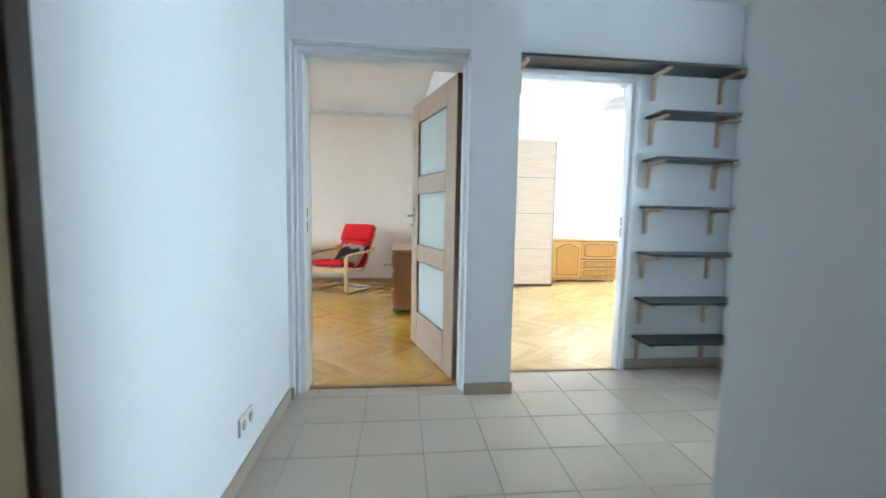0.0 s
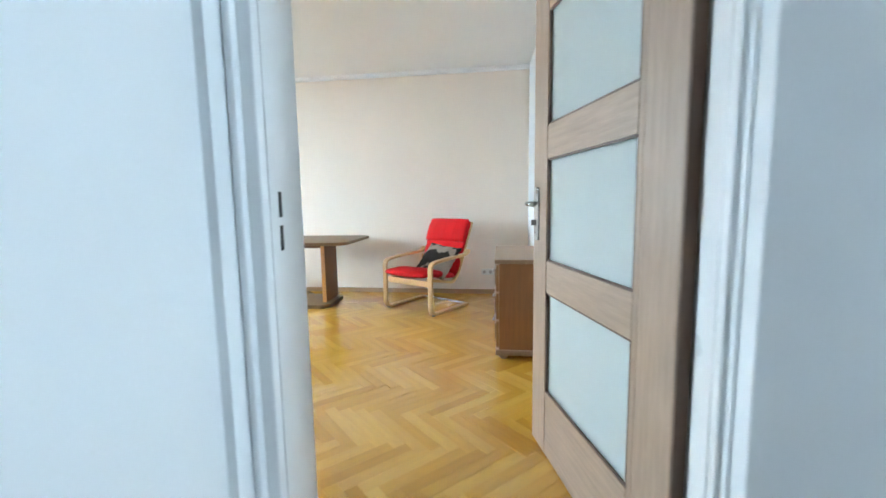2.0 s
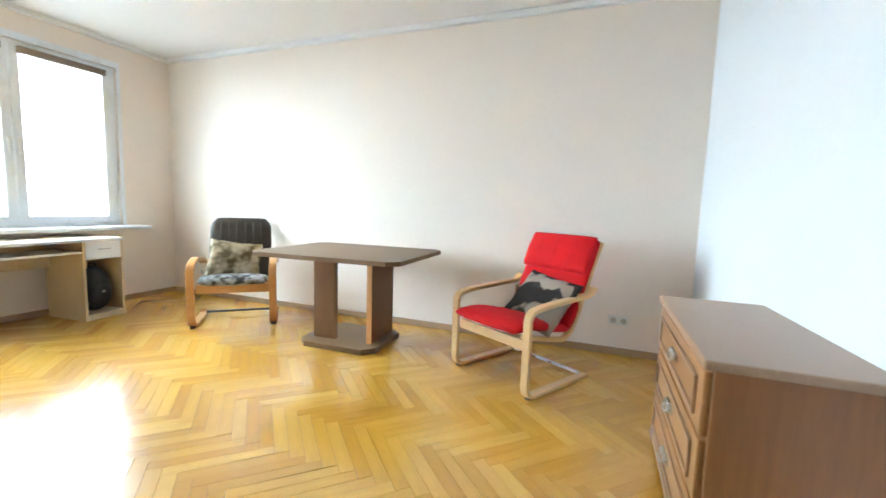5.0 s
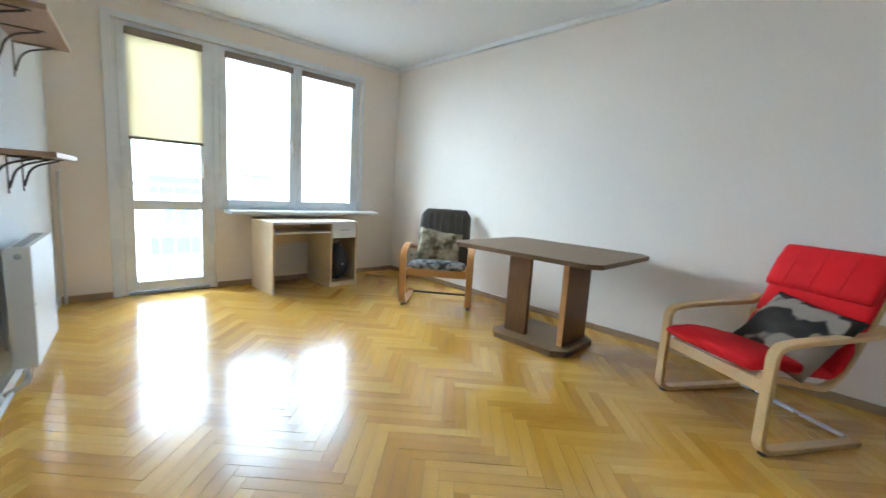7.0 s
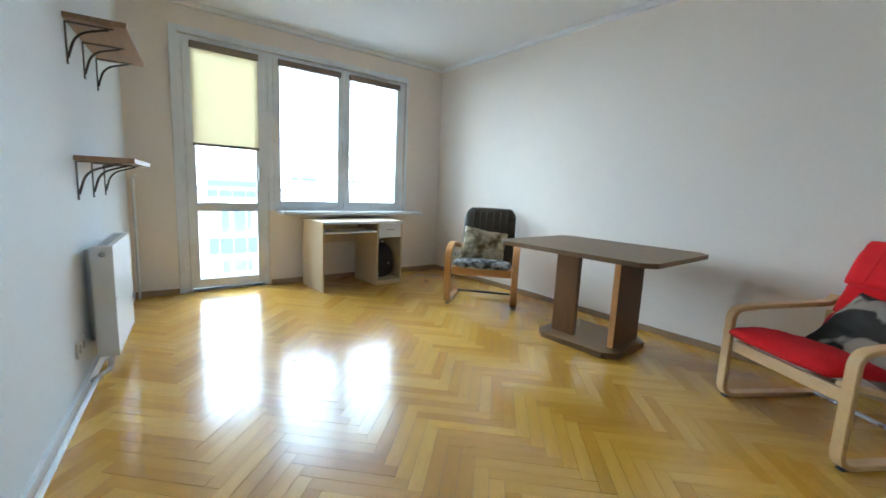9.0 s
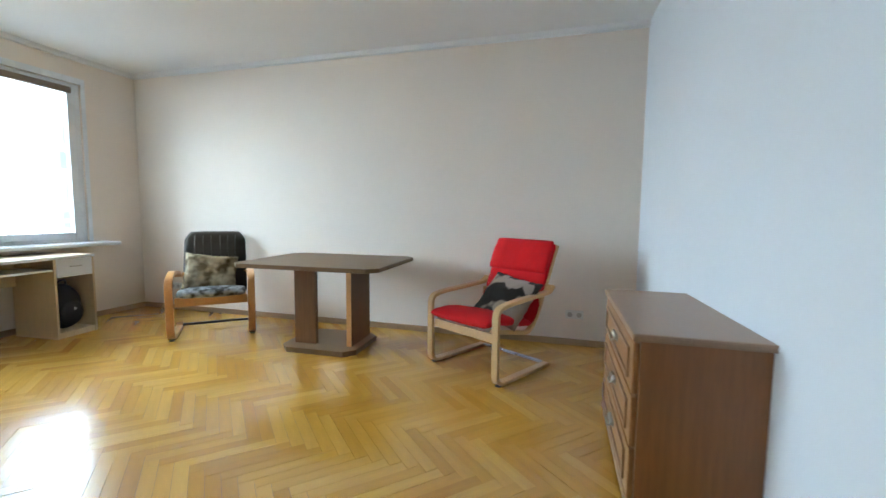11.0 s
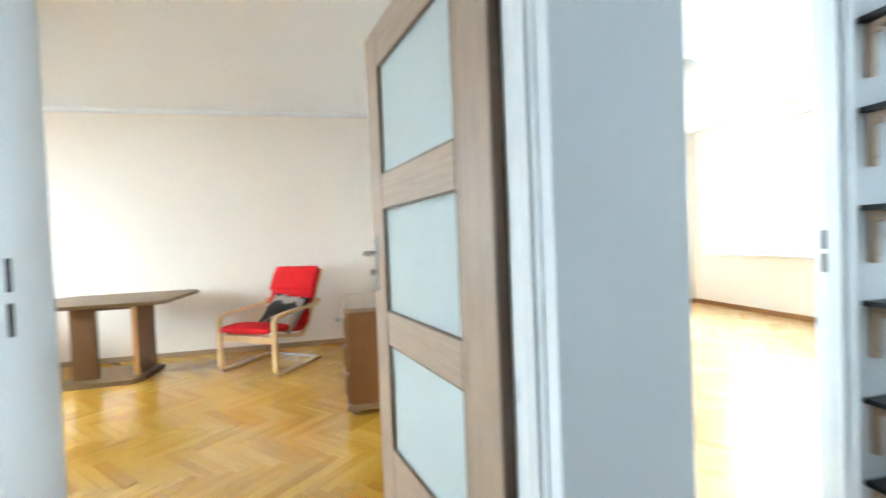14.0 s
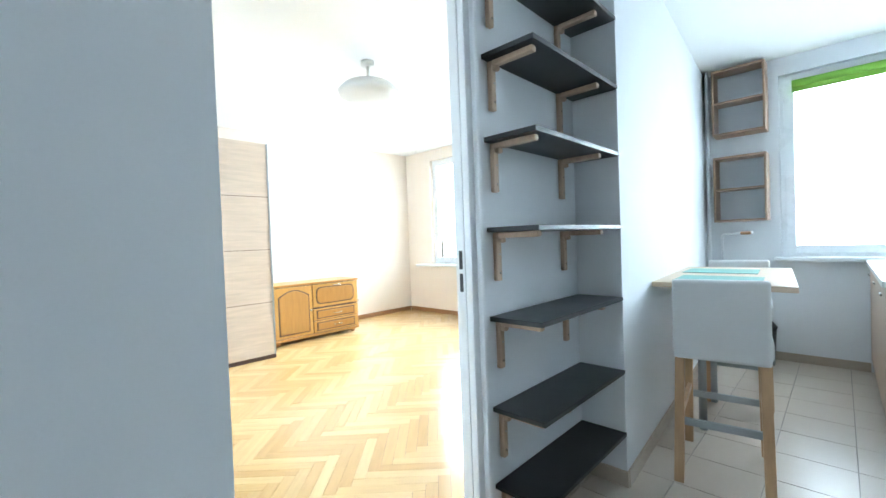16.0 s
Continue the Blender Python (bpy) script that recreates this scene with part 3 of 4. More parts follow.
part("window_sill", box(5.60, 5.76, 1.10, 2.30, 0.885, 0.919, 0.006), M_gloss, kw, "white window board")

# flat casing on the wall round balcony door and window
cas = tagged(new("trim_window_casing"), "white flat casing round balcony door and window", "trim", kind="structure")
part("casing_side", box(W1 + 0.001, W1 + 0.014, BD0 - 0.065, BD0, 0, WTOP + 0.06, 0.003), M_pvc, cas)
part("casing_side", box(W1 + 0.001, W1 + 0.014, WN1, WN1 + 0.035, WSILL + 0.004, WTOP + 0.06, 0.003), M_pvc, cas)
part("casing_head", box(W1 + 0.001, W1 + 0.014, BD0 + 0.001, WN1 - 0.001, WTOP, WTOP + 0.06, 0.003), M_pvc, cas)

# balcony beyond the glazed door
bal = tagged(new("balcony"), "balcony slab with a white metal railing", "balcony", kind="structure")
part("slab", box(-5.5, -4.81, 3.0, 7.2, -0.2, -0.02), M_concrete, bal)
part("top_rail", tube([(-5.45, 3.0, 1.0), (-5.45, 7.2, 1.0)], 0.022), M_rad, bal)
for i in range(28):
    part("baluster", tube([(-5.45, 3.05 + i * 0.15, -0.02), (-5.45, 3.05 + i * 0.15, 1.0)], 0.009, n=6), M_rad, bal)

# street front across the way; it emits light in place of daylight on it
fr = tagged(new("backdrop"), "pale street facade far beyond the balcony, glowing in place of daylight", "backdrop", kind="structure")
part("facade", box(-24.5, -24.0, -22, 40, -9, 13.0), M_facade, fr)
for i in range(14):
    for k, z in enumerate((-4.6, -1.7, 1.2, 4.1, 7.0)):
        y = -18 + i * 3.6
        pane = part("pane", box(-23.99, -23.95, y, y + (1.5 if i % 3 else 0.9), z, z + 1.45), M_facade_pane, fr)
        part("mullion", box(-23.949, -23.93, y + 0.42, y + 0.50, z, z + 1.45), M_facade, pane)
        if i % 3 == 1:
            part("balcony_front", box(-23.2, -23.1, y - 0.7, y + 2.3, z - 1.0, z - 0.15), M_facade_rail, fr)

# ---- living room ----


def lounge_chair(name, m, label, wood, seat_mat, back_mat, headrest, loop, group):
    """A bentwood cantilever armchair; its origin lies between the front feet, y points to its back."""
    c = thing(name, m, label, "armchair", group)
    for sx in (-1, 1):
        x0, x1 = sorted((sx * 0.285, sx * (0.352 if loop else 0.345)))
        if loop:
            pts = rounded([(0.52, 0.05), (0.50, 0.014), (0.0, 0.014), (-0.035, 0.53), (0.18, 0.585), (0.46, 0.545), (0.56, 0.50)], 0.13, 8)
        else:
            pts = rounded([(0.60, 0.016), (0.0, 0.016), (0.0, 0.515), (0.12, 0.535), (0.60, 0.56), (0.645, 0.60)], 0.075, 8)
        part("side_frame", strip(pts, x0, x1, 0.026, taper=lambda s: 0.92 + 0.25 * max(0, s - 0.75)), wood, c)
        part("foot_pad", box(x0 + 0.015, x1 - 0.015, 0.02, 0.06, 0, 0.006), M_black, c)
        back = rounded([(0.03, 0.355), (0.44, 0.27), (0.53, 0.36), (0.79, 0.89) if not loop else (0.69, 0.70)], 0.12, 8)
        part("seat_rail", strip(back, *sorted((sx * 0.235, sx * 0.275)), 0.03), wood, c)
    part("front_rail", box(-0.285, 0.285, 0.01, 0.033, 0.285 if not loop else 0.30, 0.345 if not loop else 0.375, 0.004), wood, c)
    part("cross_bar", box(-0.285, 0.285, 0.57, 0.595, 0.018, 0.034, 0.003) if not loop else box(-0.285, 0.285, 0.44, 0.465, 0.03, 0.05, 0.003), M_steel if not loop else M_dark, c)
    part("arm_bar", box(-0.285, 0.285, 0.555, 0.58, 0.46, 0.53, 0.004), wood, c)
    part("seat_cushion", padded(rounded([(-0.05, 0.405), (0.10, 0.415), (0.47, 0.335)], 0.1), 0.54, 0.085, 3), seat_mat, c)
    part("back_cushion", padded(rounded([(0.47, 0.335), (0.52, 0.40), (0.765, 0.90 if not loop else 0.915)], 0.06), 0.54 if not loop else 0.565, 0.075, 8), back_mat, c)
    if loop:
        shell = [o for o in c.children if o.name.startswith("back_cushion")][0].data
        for v in shell.vertices:
            k = max(0.0, (v.co.z - 0.42) / 0.48)
            v.co.x *= 1 - 0.02 * k - 0.16 * (max(0.0, k - 0.82) / 0.2) ** 2
    if loop:
        for x in (-0.18, -0.11, -0.04, 0.04, 0.11, 0.18):
            part("stitched_rib", tube([(x, 0.555, 0.56), (x, 0.63, 0.72), (x, 0.707, 0.88)], 0.006, n=8), back_mat, c)
    if headrest:
        for x in (-0.14, 0.0, 0.14):
            part("seam", tube([(x, 0.572, 0.715), (x + 0.004, 0.63, 0.83), (x, 0.684, 0.93)], 0.0025, n=6), back_mat, c)
        part("headrest", padded([(0.615, 0.69), (0.735, 0.925)], 0.54, 0.085, 5, 0.008), back_mat, c)
    return c


lounge_chair("armchair", pose(-0.482, 5.71, 0, 0, 0, -30.9), "red cushioned bentwood armchair with birch frame", M_birch, M_red, M_red, True, False, "bentwood armchairs")
lounge_chair("armchair", pose(-2.787, 5.864, 0, 0, 0, 41.0), "worn dark leather bentwood armchair with honey-coloured frame", M_honey, M_seat_worn, M_leather, False, True, "bentwood armchairs")


cu = new("cushion", mesh_of("cushion", pillow(0.50, 0.40, 0.13, 2), M_cush_brown))
cu.matrix_world = pose(-0.482, 5.71, 0, 0, 0, -30.9) @ pose(0.075, 0.40, 0.495, 50, 4, -10)
tagged(cu, "brown and beige patterned cushion on the red armchair", "cushion", "scatter cushions")
cu = new("cushion", mesh_of("cushion", pillow(0.46, 0.40, 0.14, 5), M_cush_gold))
cu.matrix_world = pose(-2.787, 5.864, 0, 0, 0, 41.0) @ pose(-0.03, 0.42, 0.53, 58, 8, 5)
tagged(cu, "crinkled gold-beige cushion on the leather armchair", "cushion", "scatter cushions")

# table with a column base
tb = thing("dining_table", pose(-1.70, 6.03, 0, 0, 0, 2), "walnut laminate table with clipped corners and column base", "table")


def clipped(w, d, c):
    w, d = w / 2, d / 2
    return [(-w + c, -d), (w - c, -d), (w, -d + c), (w, d - c), (w - c, d), (-w + c, d), (-w, d - c), (-w, -d + c)]


part("tabletop", prism(clipped(1.22, 0.95, 0.075), 0.70, 0.732, 0.004), M_walnut, tb)
part("base_plate", prism(clipped(0.66, 0.56, 0.08), 0, 0.042, 0.004), M_walnut, tb)
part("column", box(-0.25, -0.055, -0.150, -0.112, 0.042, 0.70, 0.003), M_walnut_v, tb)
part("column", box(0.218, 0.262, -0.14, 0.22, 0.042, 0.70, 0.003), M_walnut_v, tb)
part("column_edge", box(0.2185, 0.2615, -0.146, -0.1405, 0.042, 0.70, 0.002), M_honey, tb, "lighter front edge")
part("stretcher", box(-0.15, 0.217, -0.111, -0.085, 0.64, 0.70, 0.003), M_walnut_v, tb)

# desk under the window
dk = thing("desk", pose(-3.985, 5.26, 0, 0, 0, 90 + 4), "pale maple computer desk with a white drawer", "desk")
# local x runs along the window, y points to the wall
part("top", box(-0.49, 0.49, -0.01, 0.50, 0.70, 0.722, 0.003), M_mdesk, dk)
part("top_front_edge", box(-0.49, 0.49, -0.016, -0.0105, 0.699, 0.723, 0.002), M_gloss, dk, "pale front edge")
part("side_panel", box(-0.49, -0.472, 0.0, 0.48, 0, 0.70, 0.002), M_mdesk, dk)
part("side_panel", box(0.472, 0.49, 0.0, 0.48, 0, 0.70, 0.002), M_mdesk, dk)
part("divider", box(0.155, 0.173, 0.0, 0.48, 0, 0.70, 0.002), M_mdesk, dk)
part("back_panel", box(-0.472, 0.155, 0.44, 0.455, 0.45, 0.70, 0.002), M_mdesk, dk)
part("back_panel", box(0.173, 0.472, 0.46, 0.475, 0.05, 0.70, 0.002), M_mdesk, dk)
part("plinth", box(0.173, 0.472, 0.005, 0.46, 0.0, 0.05, 0.002), M_mdesk, dk)
part("keyboard_tray", box(-0.465, 0.15, 0.0, 0.36, 0.60, 0.618, 0.003), M_gloss, dk, "white keyboard tray")
dw = part("drawer", box(0.176, 0.469, -0.004, 0.02, 0.54, 0.695, 0.003), M_gloss, dk, "white drawer front")
part("handle", tube(rounded([(0.28, -0.004, 0.63), (0.28, -0.02, 0.63), (0.37, -0.02, 0.63), (0.37, -0.004, 0.63)], 0.008), 0.004), M_steel, dw)

bp = thing("backpack", pose(-3.985, 5.26, 0, 0, 0, 94) @ pose(0.322, 0.16, 0.051), "black nylon backpack inside the desk", "backpack")
b = bmesh.new()
bmesh.ops.create_uvsphere(b, u_segments=24, v_segments=16, radius=1)
for v in b.verts:
    z = v.co.z
    k = 1.0 if z < 0 else (1 - 0.35 * z * z)
    v.co = (v.co.x * 0.13 * k * (1.15 if z < 0 else 1), v.co.y * 0.11 * k, 0.205 + 0.205 * math.copysign(abs(z) ** 0.75, z))
part("body", smooth(b), M_bag, bp)
b = bmesh.new()
bmesh.ops.create_uvsphere(b, u_segments=20, v_segments=12, radius=1)
for v in b.verts:
    v.co = (v.co.x * 0.10, -0.085 + v.co.y * 0.05, 0.15 + v.co.z * 0.115)
part("front_pocket", smooth(b), M_bag, bp)
part("badge", moved(lathe([(0.012, 0), (0.012, 0.004), (0.004, 0.006)], 16), pose(0, -0.136, 0.19, 90, 0, 0)), M_steel, bp)
part("carry_loop", tube(rounded([(-0.03, 0, 0.40), (-0.03, 0, 0.44), (0.03, 0, 0.44), (0.03, 0, 0.40)], 0.02), 0.007), M_bag, bp)

# commode
cm = thing("commode", pose(0, 0, 0), "brown wooden commode with three drawers and ornate handles", "chest of drawers")
CX, CY0, CY1 = 0.43, 4.50, 5.40
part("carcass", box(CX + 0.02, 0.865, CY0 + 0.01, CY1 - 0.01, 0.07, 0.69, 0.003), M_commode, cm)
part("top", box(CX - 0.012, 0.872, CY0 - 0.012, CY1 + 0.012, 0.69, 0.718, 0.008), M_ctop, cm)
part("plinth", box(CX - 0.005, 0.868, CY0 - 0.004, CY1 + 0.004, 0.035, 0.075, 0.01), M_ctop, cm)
for x in (CX + 0.05, 0.82):
    for y in (CY0 + 0.05, CY1 - 0.05):
        part("foot", moved(lathe([(0.018, 0), (0.03, 0.012), (0.03, 0.025), (0.02, 0.036)], 20), Matrix.Translation((x, y, 0))), M_ctop, cm)
for z0, z1 in ((0.085, 0.275), (0.287, 0.475), (0.487, 0.675)):
    d = part("drawer", box(CX - 0.002, CX + 0.0195, CY0 + 0.025, CY1 - 0.025, z0, z1, 0.006), M_drawer, cm)
    b = box(CX - 0.012, CX - 0.0022, CY0 + 0.10, CY1 - 0.10, z0 + 0.035, z0 + 0.047, 0.003)
    box(CX - 0.012, CX - 0.0022, CY0 + 0.10, CY1 - 0.10, z1 - 0.047, z1 - 0.035, 0.003, b)
    box(CX - 0.012, CX - 0.0022, CY0 + 0.088, CY0 + 0.10, z0 + 0.035, z1 - 0.035, 0.003, b)
    box(CX - 0.012, CX - 0.0022, CY1 - 0.10, CY1 - 0.088, z0 + 0.035, z1 - 0.035, 0.003, b)
    part("moulding", b, M_ctop, d)
    zc, yc = (z0 + z1) / 2, (CY0 + CY1) / 2
    hd = box(CX - 0.008, CX - 0.0025, yc - 0.05, yc + 0.05, zc - 0.016, zc + 0.016, 0.004)
    for dy in (-0.035, 0, 0.035):
        join(hd, moved(lathe([(0.016, 0), (0.014, 0.008), (0.004, 0.014)], 12), pose(CX - 0.008, yc + dy, zc + 0.004, 0, -90, 0)))
    tube(rounded([(CX - 0.01, yc - 0.038, zc), (CX - 0.028, yc - 0.03, zc - 0.014), (CX - 0.028, yc + 0.03, zc - 0.014), (CX - 0.01, yc + 0.038, zc)], 0.01), 0.005, hd)
    part("handle", hd, M_steel, d, "ornate pewter handle")


def socket(m, label, w=0.15, h=0.075):
    s = thing("wall_socket", m, label, "socket", "wall sockets")
    part("plate", box(-w / 2, w / 2, -0.012, 0, -h / 2, h / 2, 0.004), M_plastic, s)
    for dx in (-w / 4, w / 4):
        part("insert", moved(lathe([(0.021, 0), (0.021, 0.003), (0.016, 0.004)], 20), pose(dx, -0.0125, 0, 90, 0, 0)), M_insert, s, "round beige socket insert")
    return s


socket(pose(0.31, 6.639, 0.27), "white double socket low on the cream wall")
socket(pose(-0.15, 1.74, 0.24, 0, 0, 90), "white double socket low on the hall wall")
socket(pose(-2.59, south(-2.59), 0.26, 0, 0, 180 - 7), "white socket beside the radiator")
socket(pose(4.62, 7.274, 0.30), "white socket on the bedroom wall")
socket(pose(-4.06, 6.639, 0.27), "white socket behind the leather armchair")

# radiator on the south wall
ra = thing("radiator", pose(-2.75, south(-2.75), 0, 0, 0, 180 - 7.0), "white steel panel radiator on the living room wall", "radiator")
part("front_panel", box(0.0, 0.62, -0.135, -0.118, 0.13, 0.735, 0.006), M_rad, ra)
part("back_panel", box(0.01, 0.61, -0.055, -0.04, 0.14, 0.725, 0.005), M_rad, ra)
part("side_cover", box(-0.004, 0.0, -0.134, -0.04, 0.135, 0.73, 0.001), M_rad, ra)
part("side_cover", box(0.62, 0.624, -0.134, -0.04, 0.135, 0.73, 0.001), M_rad, ra)
g = part("top_grille", box(0.0, 0.62, -0.1175, -0.0555, 0.716, 0.733, 0.002), M_rad, ra)
for i in range(20):
    part("slot", box(0.02 + i * 0.029, 0.036 + i * 0.029, -0.108, -0.065, 0.7335, 0.7345), M_grey, g)
part("cap", moved(lathe([(0.014, 0), (0.014, 0.005), (0.007, 0.007)], 18), pose(-0.004, -0.09, 0.69, 0, -90, 0)), M_grey, ra, "grey end plug")
part("valve", tube(rounded([(0.02, -0.09, 0.13), (0.02, -0.09, 0.06), (-0.10, -0.03, 0.05)], 0.03), 0.013), M_plastic, ra)
part("bracket", box(0.1, 0.13, -0.04, 0, 0.2, 0.7), M_rad, ra)
part("bracket", box(0.5, 0.53, -0.04, 0, 0.2, 0.7), M_rad, ra)
pp = thing("heating_pipe", pose(0, 0, 0), "white heating pipe along the skirting", "pipe")
part("pipe", tube([(-2.66, south(-2.66, 0.045), 0.05), (-0.3, south(-0.3, 0.045), 0.05)], 0.011), M_rad, pp)


def bracket_shelf(z, x_near, length, label):
    s = thing("wall_shelf", pose(x_near, south(x_near), z, 0, 0, 180 - 7.0), label, "shelf", "iron bracket shelves")
    part("board", box(0, length, -0.25, -0.004, 0.0, 0.026, 0.002), M_ashelf, s)
    for x in (0.06, length / 2, length - 0.06):
        b = box(x - 0.009, x + 0.009, -0.006, 0.0, -0.20, -0.001, 0.001)
        box(x - 0.009, x + 0.009, -0.19, -0.006, -0.006, -0.001, 0.001, b)
        tube(rounded([(x, -0.006, -0.17), (x, -0.04, -0.05), (x, -0.17, -0.008)], 0.12, 10), 0.006, b, 8)
        part("bracket", b, M_dark, s, "curved dark iron bracket")
    return s


bracket_shelf(1.165, -2.76, 0.86, "brown wooden shelf on three curved iron brackets")
bracket_shelf(1.83, -2.76, 0.86, "brown wooden shelf on three curved iron brackets")
cp = thing("curtain_pipe", pose(0, 0, 0), "thin white riser pipe in the wall corner", "pipe")
part("pipe", tube([(-4.49, south(-4.49, 0.05), 0.0), (-4.49, south(-4.49, 0.05), 1.08), (-4.30, south(-4.3, 0.09), 1.10)], 0.011), M_rad, cp)


def ceiling_lamp(x, y, label):
    c = thing("ceiling_lamp", pose(x, y, H), label, "lamp", "pendant lamps")
    part("canopy", lathe([(0.05, -0.04), (0.055, -0.03), (0.055, -0.001)], 24), M_plastic, c)
    part("stem", lathe([(0.012, -0.16), (0.012, -0.04)], 12), M_plastic, c)
    part("shade", lathe([(0.02, -0.15), (0.12, -0.165), (0.20, -0.195), (0.245, -0.24), (0.235, -0.275), (0.17, -0.30), (0.06, -0.31), (0.001, -0.312)], 48), M_lamp, c, "round white lamp shade")


ceiling_lamp(-1.72, 4.74, "flat round white lamp below the living room ceiling")
ceiling_lamp(3.07, 4.64, "flat round white lamp below the bedroom ceiling")

# ---- hall niche shelves ----


def niche_shelf(z, x0, x1, brackets, label):
    s = thing("niche_shelf", pose(0, 0, z), label, "shelf", "black niche shelves")
    part("board", box(x0, x1, 2.60, 2.818, -0.018, 0.0, 0.002), M_shelf, s)
    for x in brackets:
        b = box(x - 0.014, x + 0.014, 2.797, 2.8185, -0.20, -0.0185, 0.006)
        box(x - 0.014, x + 0.014, 2.625, 2.797, -0.040, -0.0185, 0.006, b)
        box(x - 0.0135, x + 0.0135, 2.775, 2.7975, -0.058, -0.0385, 0.008, b)
        k = part("bracket", b, M_bracket, s, "beech wood bracket")
        for dz in (-0.17, -0.10):
            part("screw", moved(lathe([(0.004, 0), (0.004, 0.002)], 10), pose(x, 2.7965, dz, 90, 0, 0)), M_steel, k)


for z in (0.256, 0.545, 0.882, 1.210, 1.540, 1.842):
    niche_shelf(z, 2.225, 2.936, (2.272, 2.785), "black shelf on two beech brackets in the hall niche")
niche_shelf(2.15, 1.21, 2.936, (1.30, 2.272, 2.785), "long black shelf running over the bedroom door")

# ---- bedroom ----
wd = thing("wardrobe", pose(0, 0, 0), "bleached larch wardrobe with sliding doors", "wardrobe")
part("carcass", box(1.25, 2.90, 6.24, 6.85, 0.0, 2.26, 0.003), M_gloss, wd)
for a, b_ in ((1.25, 2.07), (2.075, 2.892)):
    d = part("door", box(a, b_, 6.205, 6.238, 0.04, 2.25, 0.003), M_ward, wd)
    for z in (0.59, 1.14, 1.69):
        part("joint", box(a + 0.004, b_ - 0.004, 6.2035, 6.2047, z, z + 0.005), M_edge, d)
    part("handle_strip", box(b_ - 0.018, b_, 6.200, 6.2045, 0.04, 2.25, 0.001), M_grey, d)
part("rail", box(1.25, 2.895, 6.208, 6.239, 0.0, 0.038, 0.002), M_edge, wd)

sb = thing("sideboard", pose(0, 0, 0), "varnished pine sideboard with door, flap and drawers", "sideboard")
X0, X1, YF, YB = 3.04, 4.19, 6.58, 7.03
# Body coloured dark so that the gaps between the fronts look shaded.
part("body", box(X0, X1, YF + 0.02, YB, 0.07, 0.69, 0.003), M_edge, sb)
for x in (X0 - 0.001, X1 - 0.017):
    part("side", box(x, x + 0.018, YF + 0.004, YB, 0.075, 0.69, 0.002), M_pine, sb)
part("top", box(X0 - 0.012, X1 + 0.012, YF - 0.01, YB + 0.005, 0.69, 0.715, 0.006), M_pine_d, sb)
part("plinth", box(X0 - 0.004, X1 + 0.004, YF, YB, 0.045, 0.075, 0.006), M_pine_d, sb)
for x in (X0 + 0.06, X1 - 0.06):
    for y in (YF + 0.06, YB - 0.06):
        part("foot", moved(lathe([(0.018, 0), (0.034, 0.015), (0.034, 0.03), (0.02, 0.046)], 18), Matrix.Translation((x, y, 0))), M_pine_d, sb)


def raised(parent, x0, x1, z0, z1, name, arch=False, round_=False):
    d = part(name, box(x0, x1, YF, YF + 0.0195, z0, z1, 0.004), M_pine, parent)
    mx, mz = 0.055, 0.045 if z1 - z0 > 0.15 else 0.03
    a, b_, c, e = x0 + mx, x1 - mx, z0 + mz, z1 - mz
    pts = []
    r = min(0.06, (e - c) / 2 * 0.9)
    if arch:
        pts = [(a, c), (b_, c), (b_, e - 0.07)] + [(b_ - (b_ - a) * i / 12, e - 0.07 + 0.07 * math.sin(math.pi * i / 12)) for i in range(1, 12)] + [(a, e - 0.07)]
    elif round_:
        for cx, cz, s0 in ((b_ - r, c + r, -90), (b_ - r, e - r, 0), (a + r, e - r, 90), (a + r, c + r, 180)):
            pts += [(cx + r * math.cos(radians(s0 + 15 * i)), cz + r * math.sin(radians(s0 + 15 * i))) for i in range(7)]
    else:
        pts = [(a, c), (b_, c), (b_, e), (a, e)]
    mxx, mzz = (a + b_) / 2, (c + e) / 2
    wide = [(mxx + (px - mxx) * (1 + 0.03 / (b_ - a)), mzz + (pz - mzz) * (1 + 0.026 / (e - c))) for px, pz in pts]
    # Flat dark band on the front paints in the shade of a groove.
    part("groove", moved(prism(wide, 0, 0.003), pose(0, YF - 0.0003, 0, 90, 0, 0)), M_edge, d, "dark band round the panel, painted as groove shade")
    bm = prism(pts, 0, 0.012, 0.004)
    part("panel", moved(bm, pose(0, YF - 0.0005, 0, 90, 0, 0)), M_pine_d, d, "raised panel")
    return d


dd = raised(sb, X0 + 0.02, X0 + 0.49, 0.085, 0.68, "door", arch=True)
part("knob", moved(lathe([(0.008, 0), (0.014, 0.012), (0.004, 0.02)], 14), pose(X0 + 0.465, YF, 0.38, 90, 0, 0)), M_steel, dd)
fl = raised(sb, X0 + 0.50, X1 - 0.02, 0.40, 0.68, "flap", round_=True)
part("handle", tube(rounded([(3.82, YF, 0.665), (3.82, YF - 0.02, 0.66), (3.92, YF - 0.02, 0.66), (3.92, YF, 0.665)], 0.01), 0.005), M_steel, fl)
for z in (0.085, 0.235):
    dr = raised(sb, X0 + 0.50, X1 - 0.02, z, z + 0.14, "drawer")
    part("handle", tube(rounded([(3.82, YF - 0.01, z + 0.075), (3.82, YF - 0.03, z + 0.065), (3.92, YF - 0.03, z + 0.065), (3.92, YF - 0.01, z + 0.075)], 0.01), 0.005), M_steel, dr)

# ---- kitchen ----


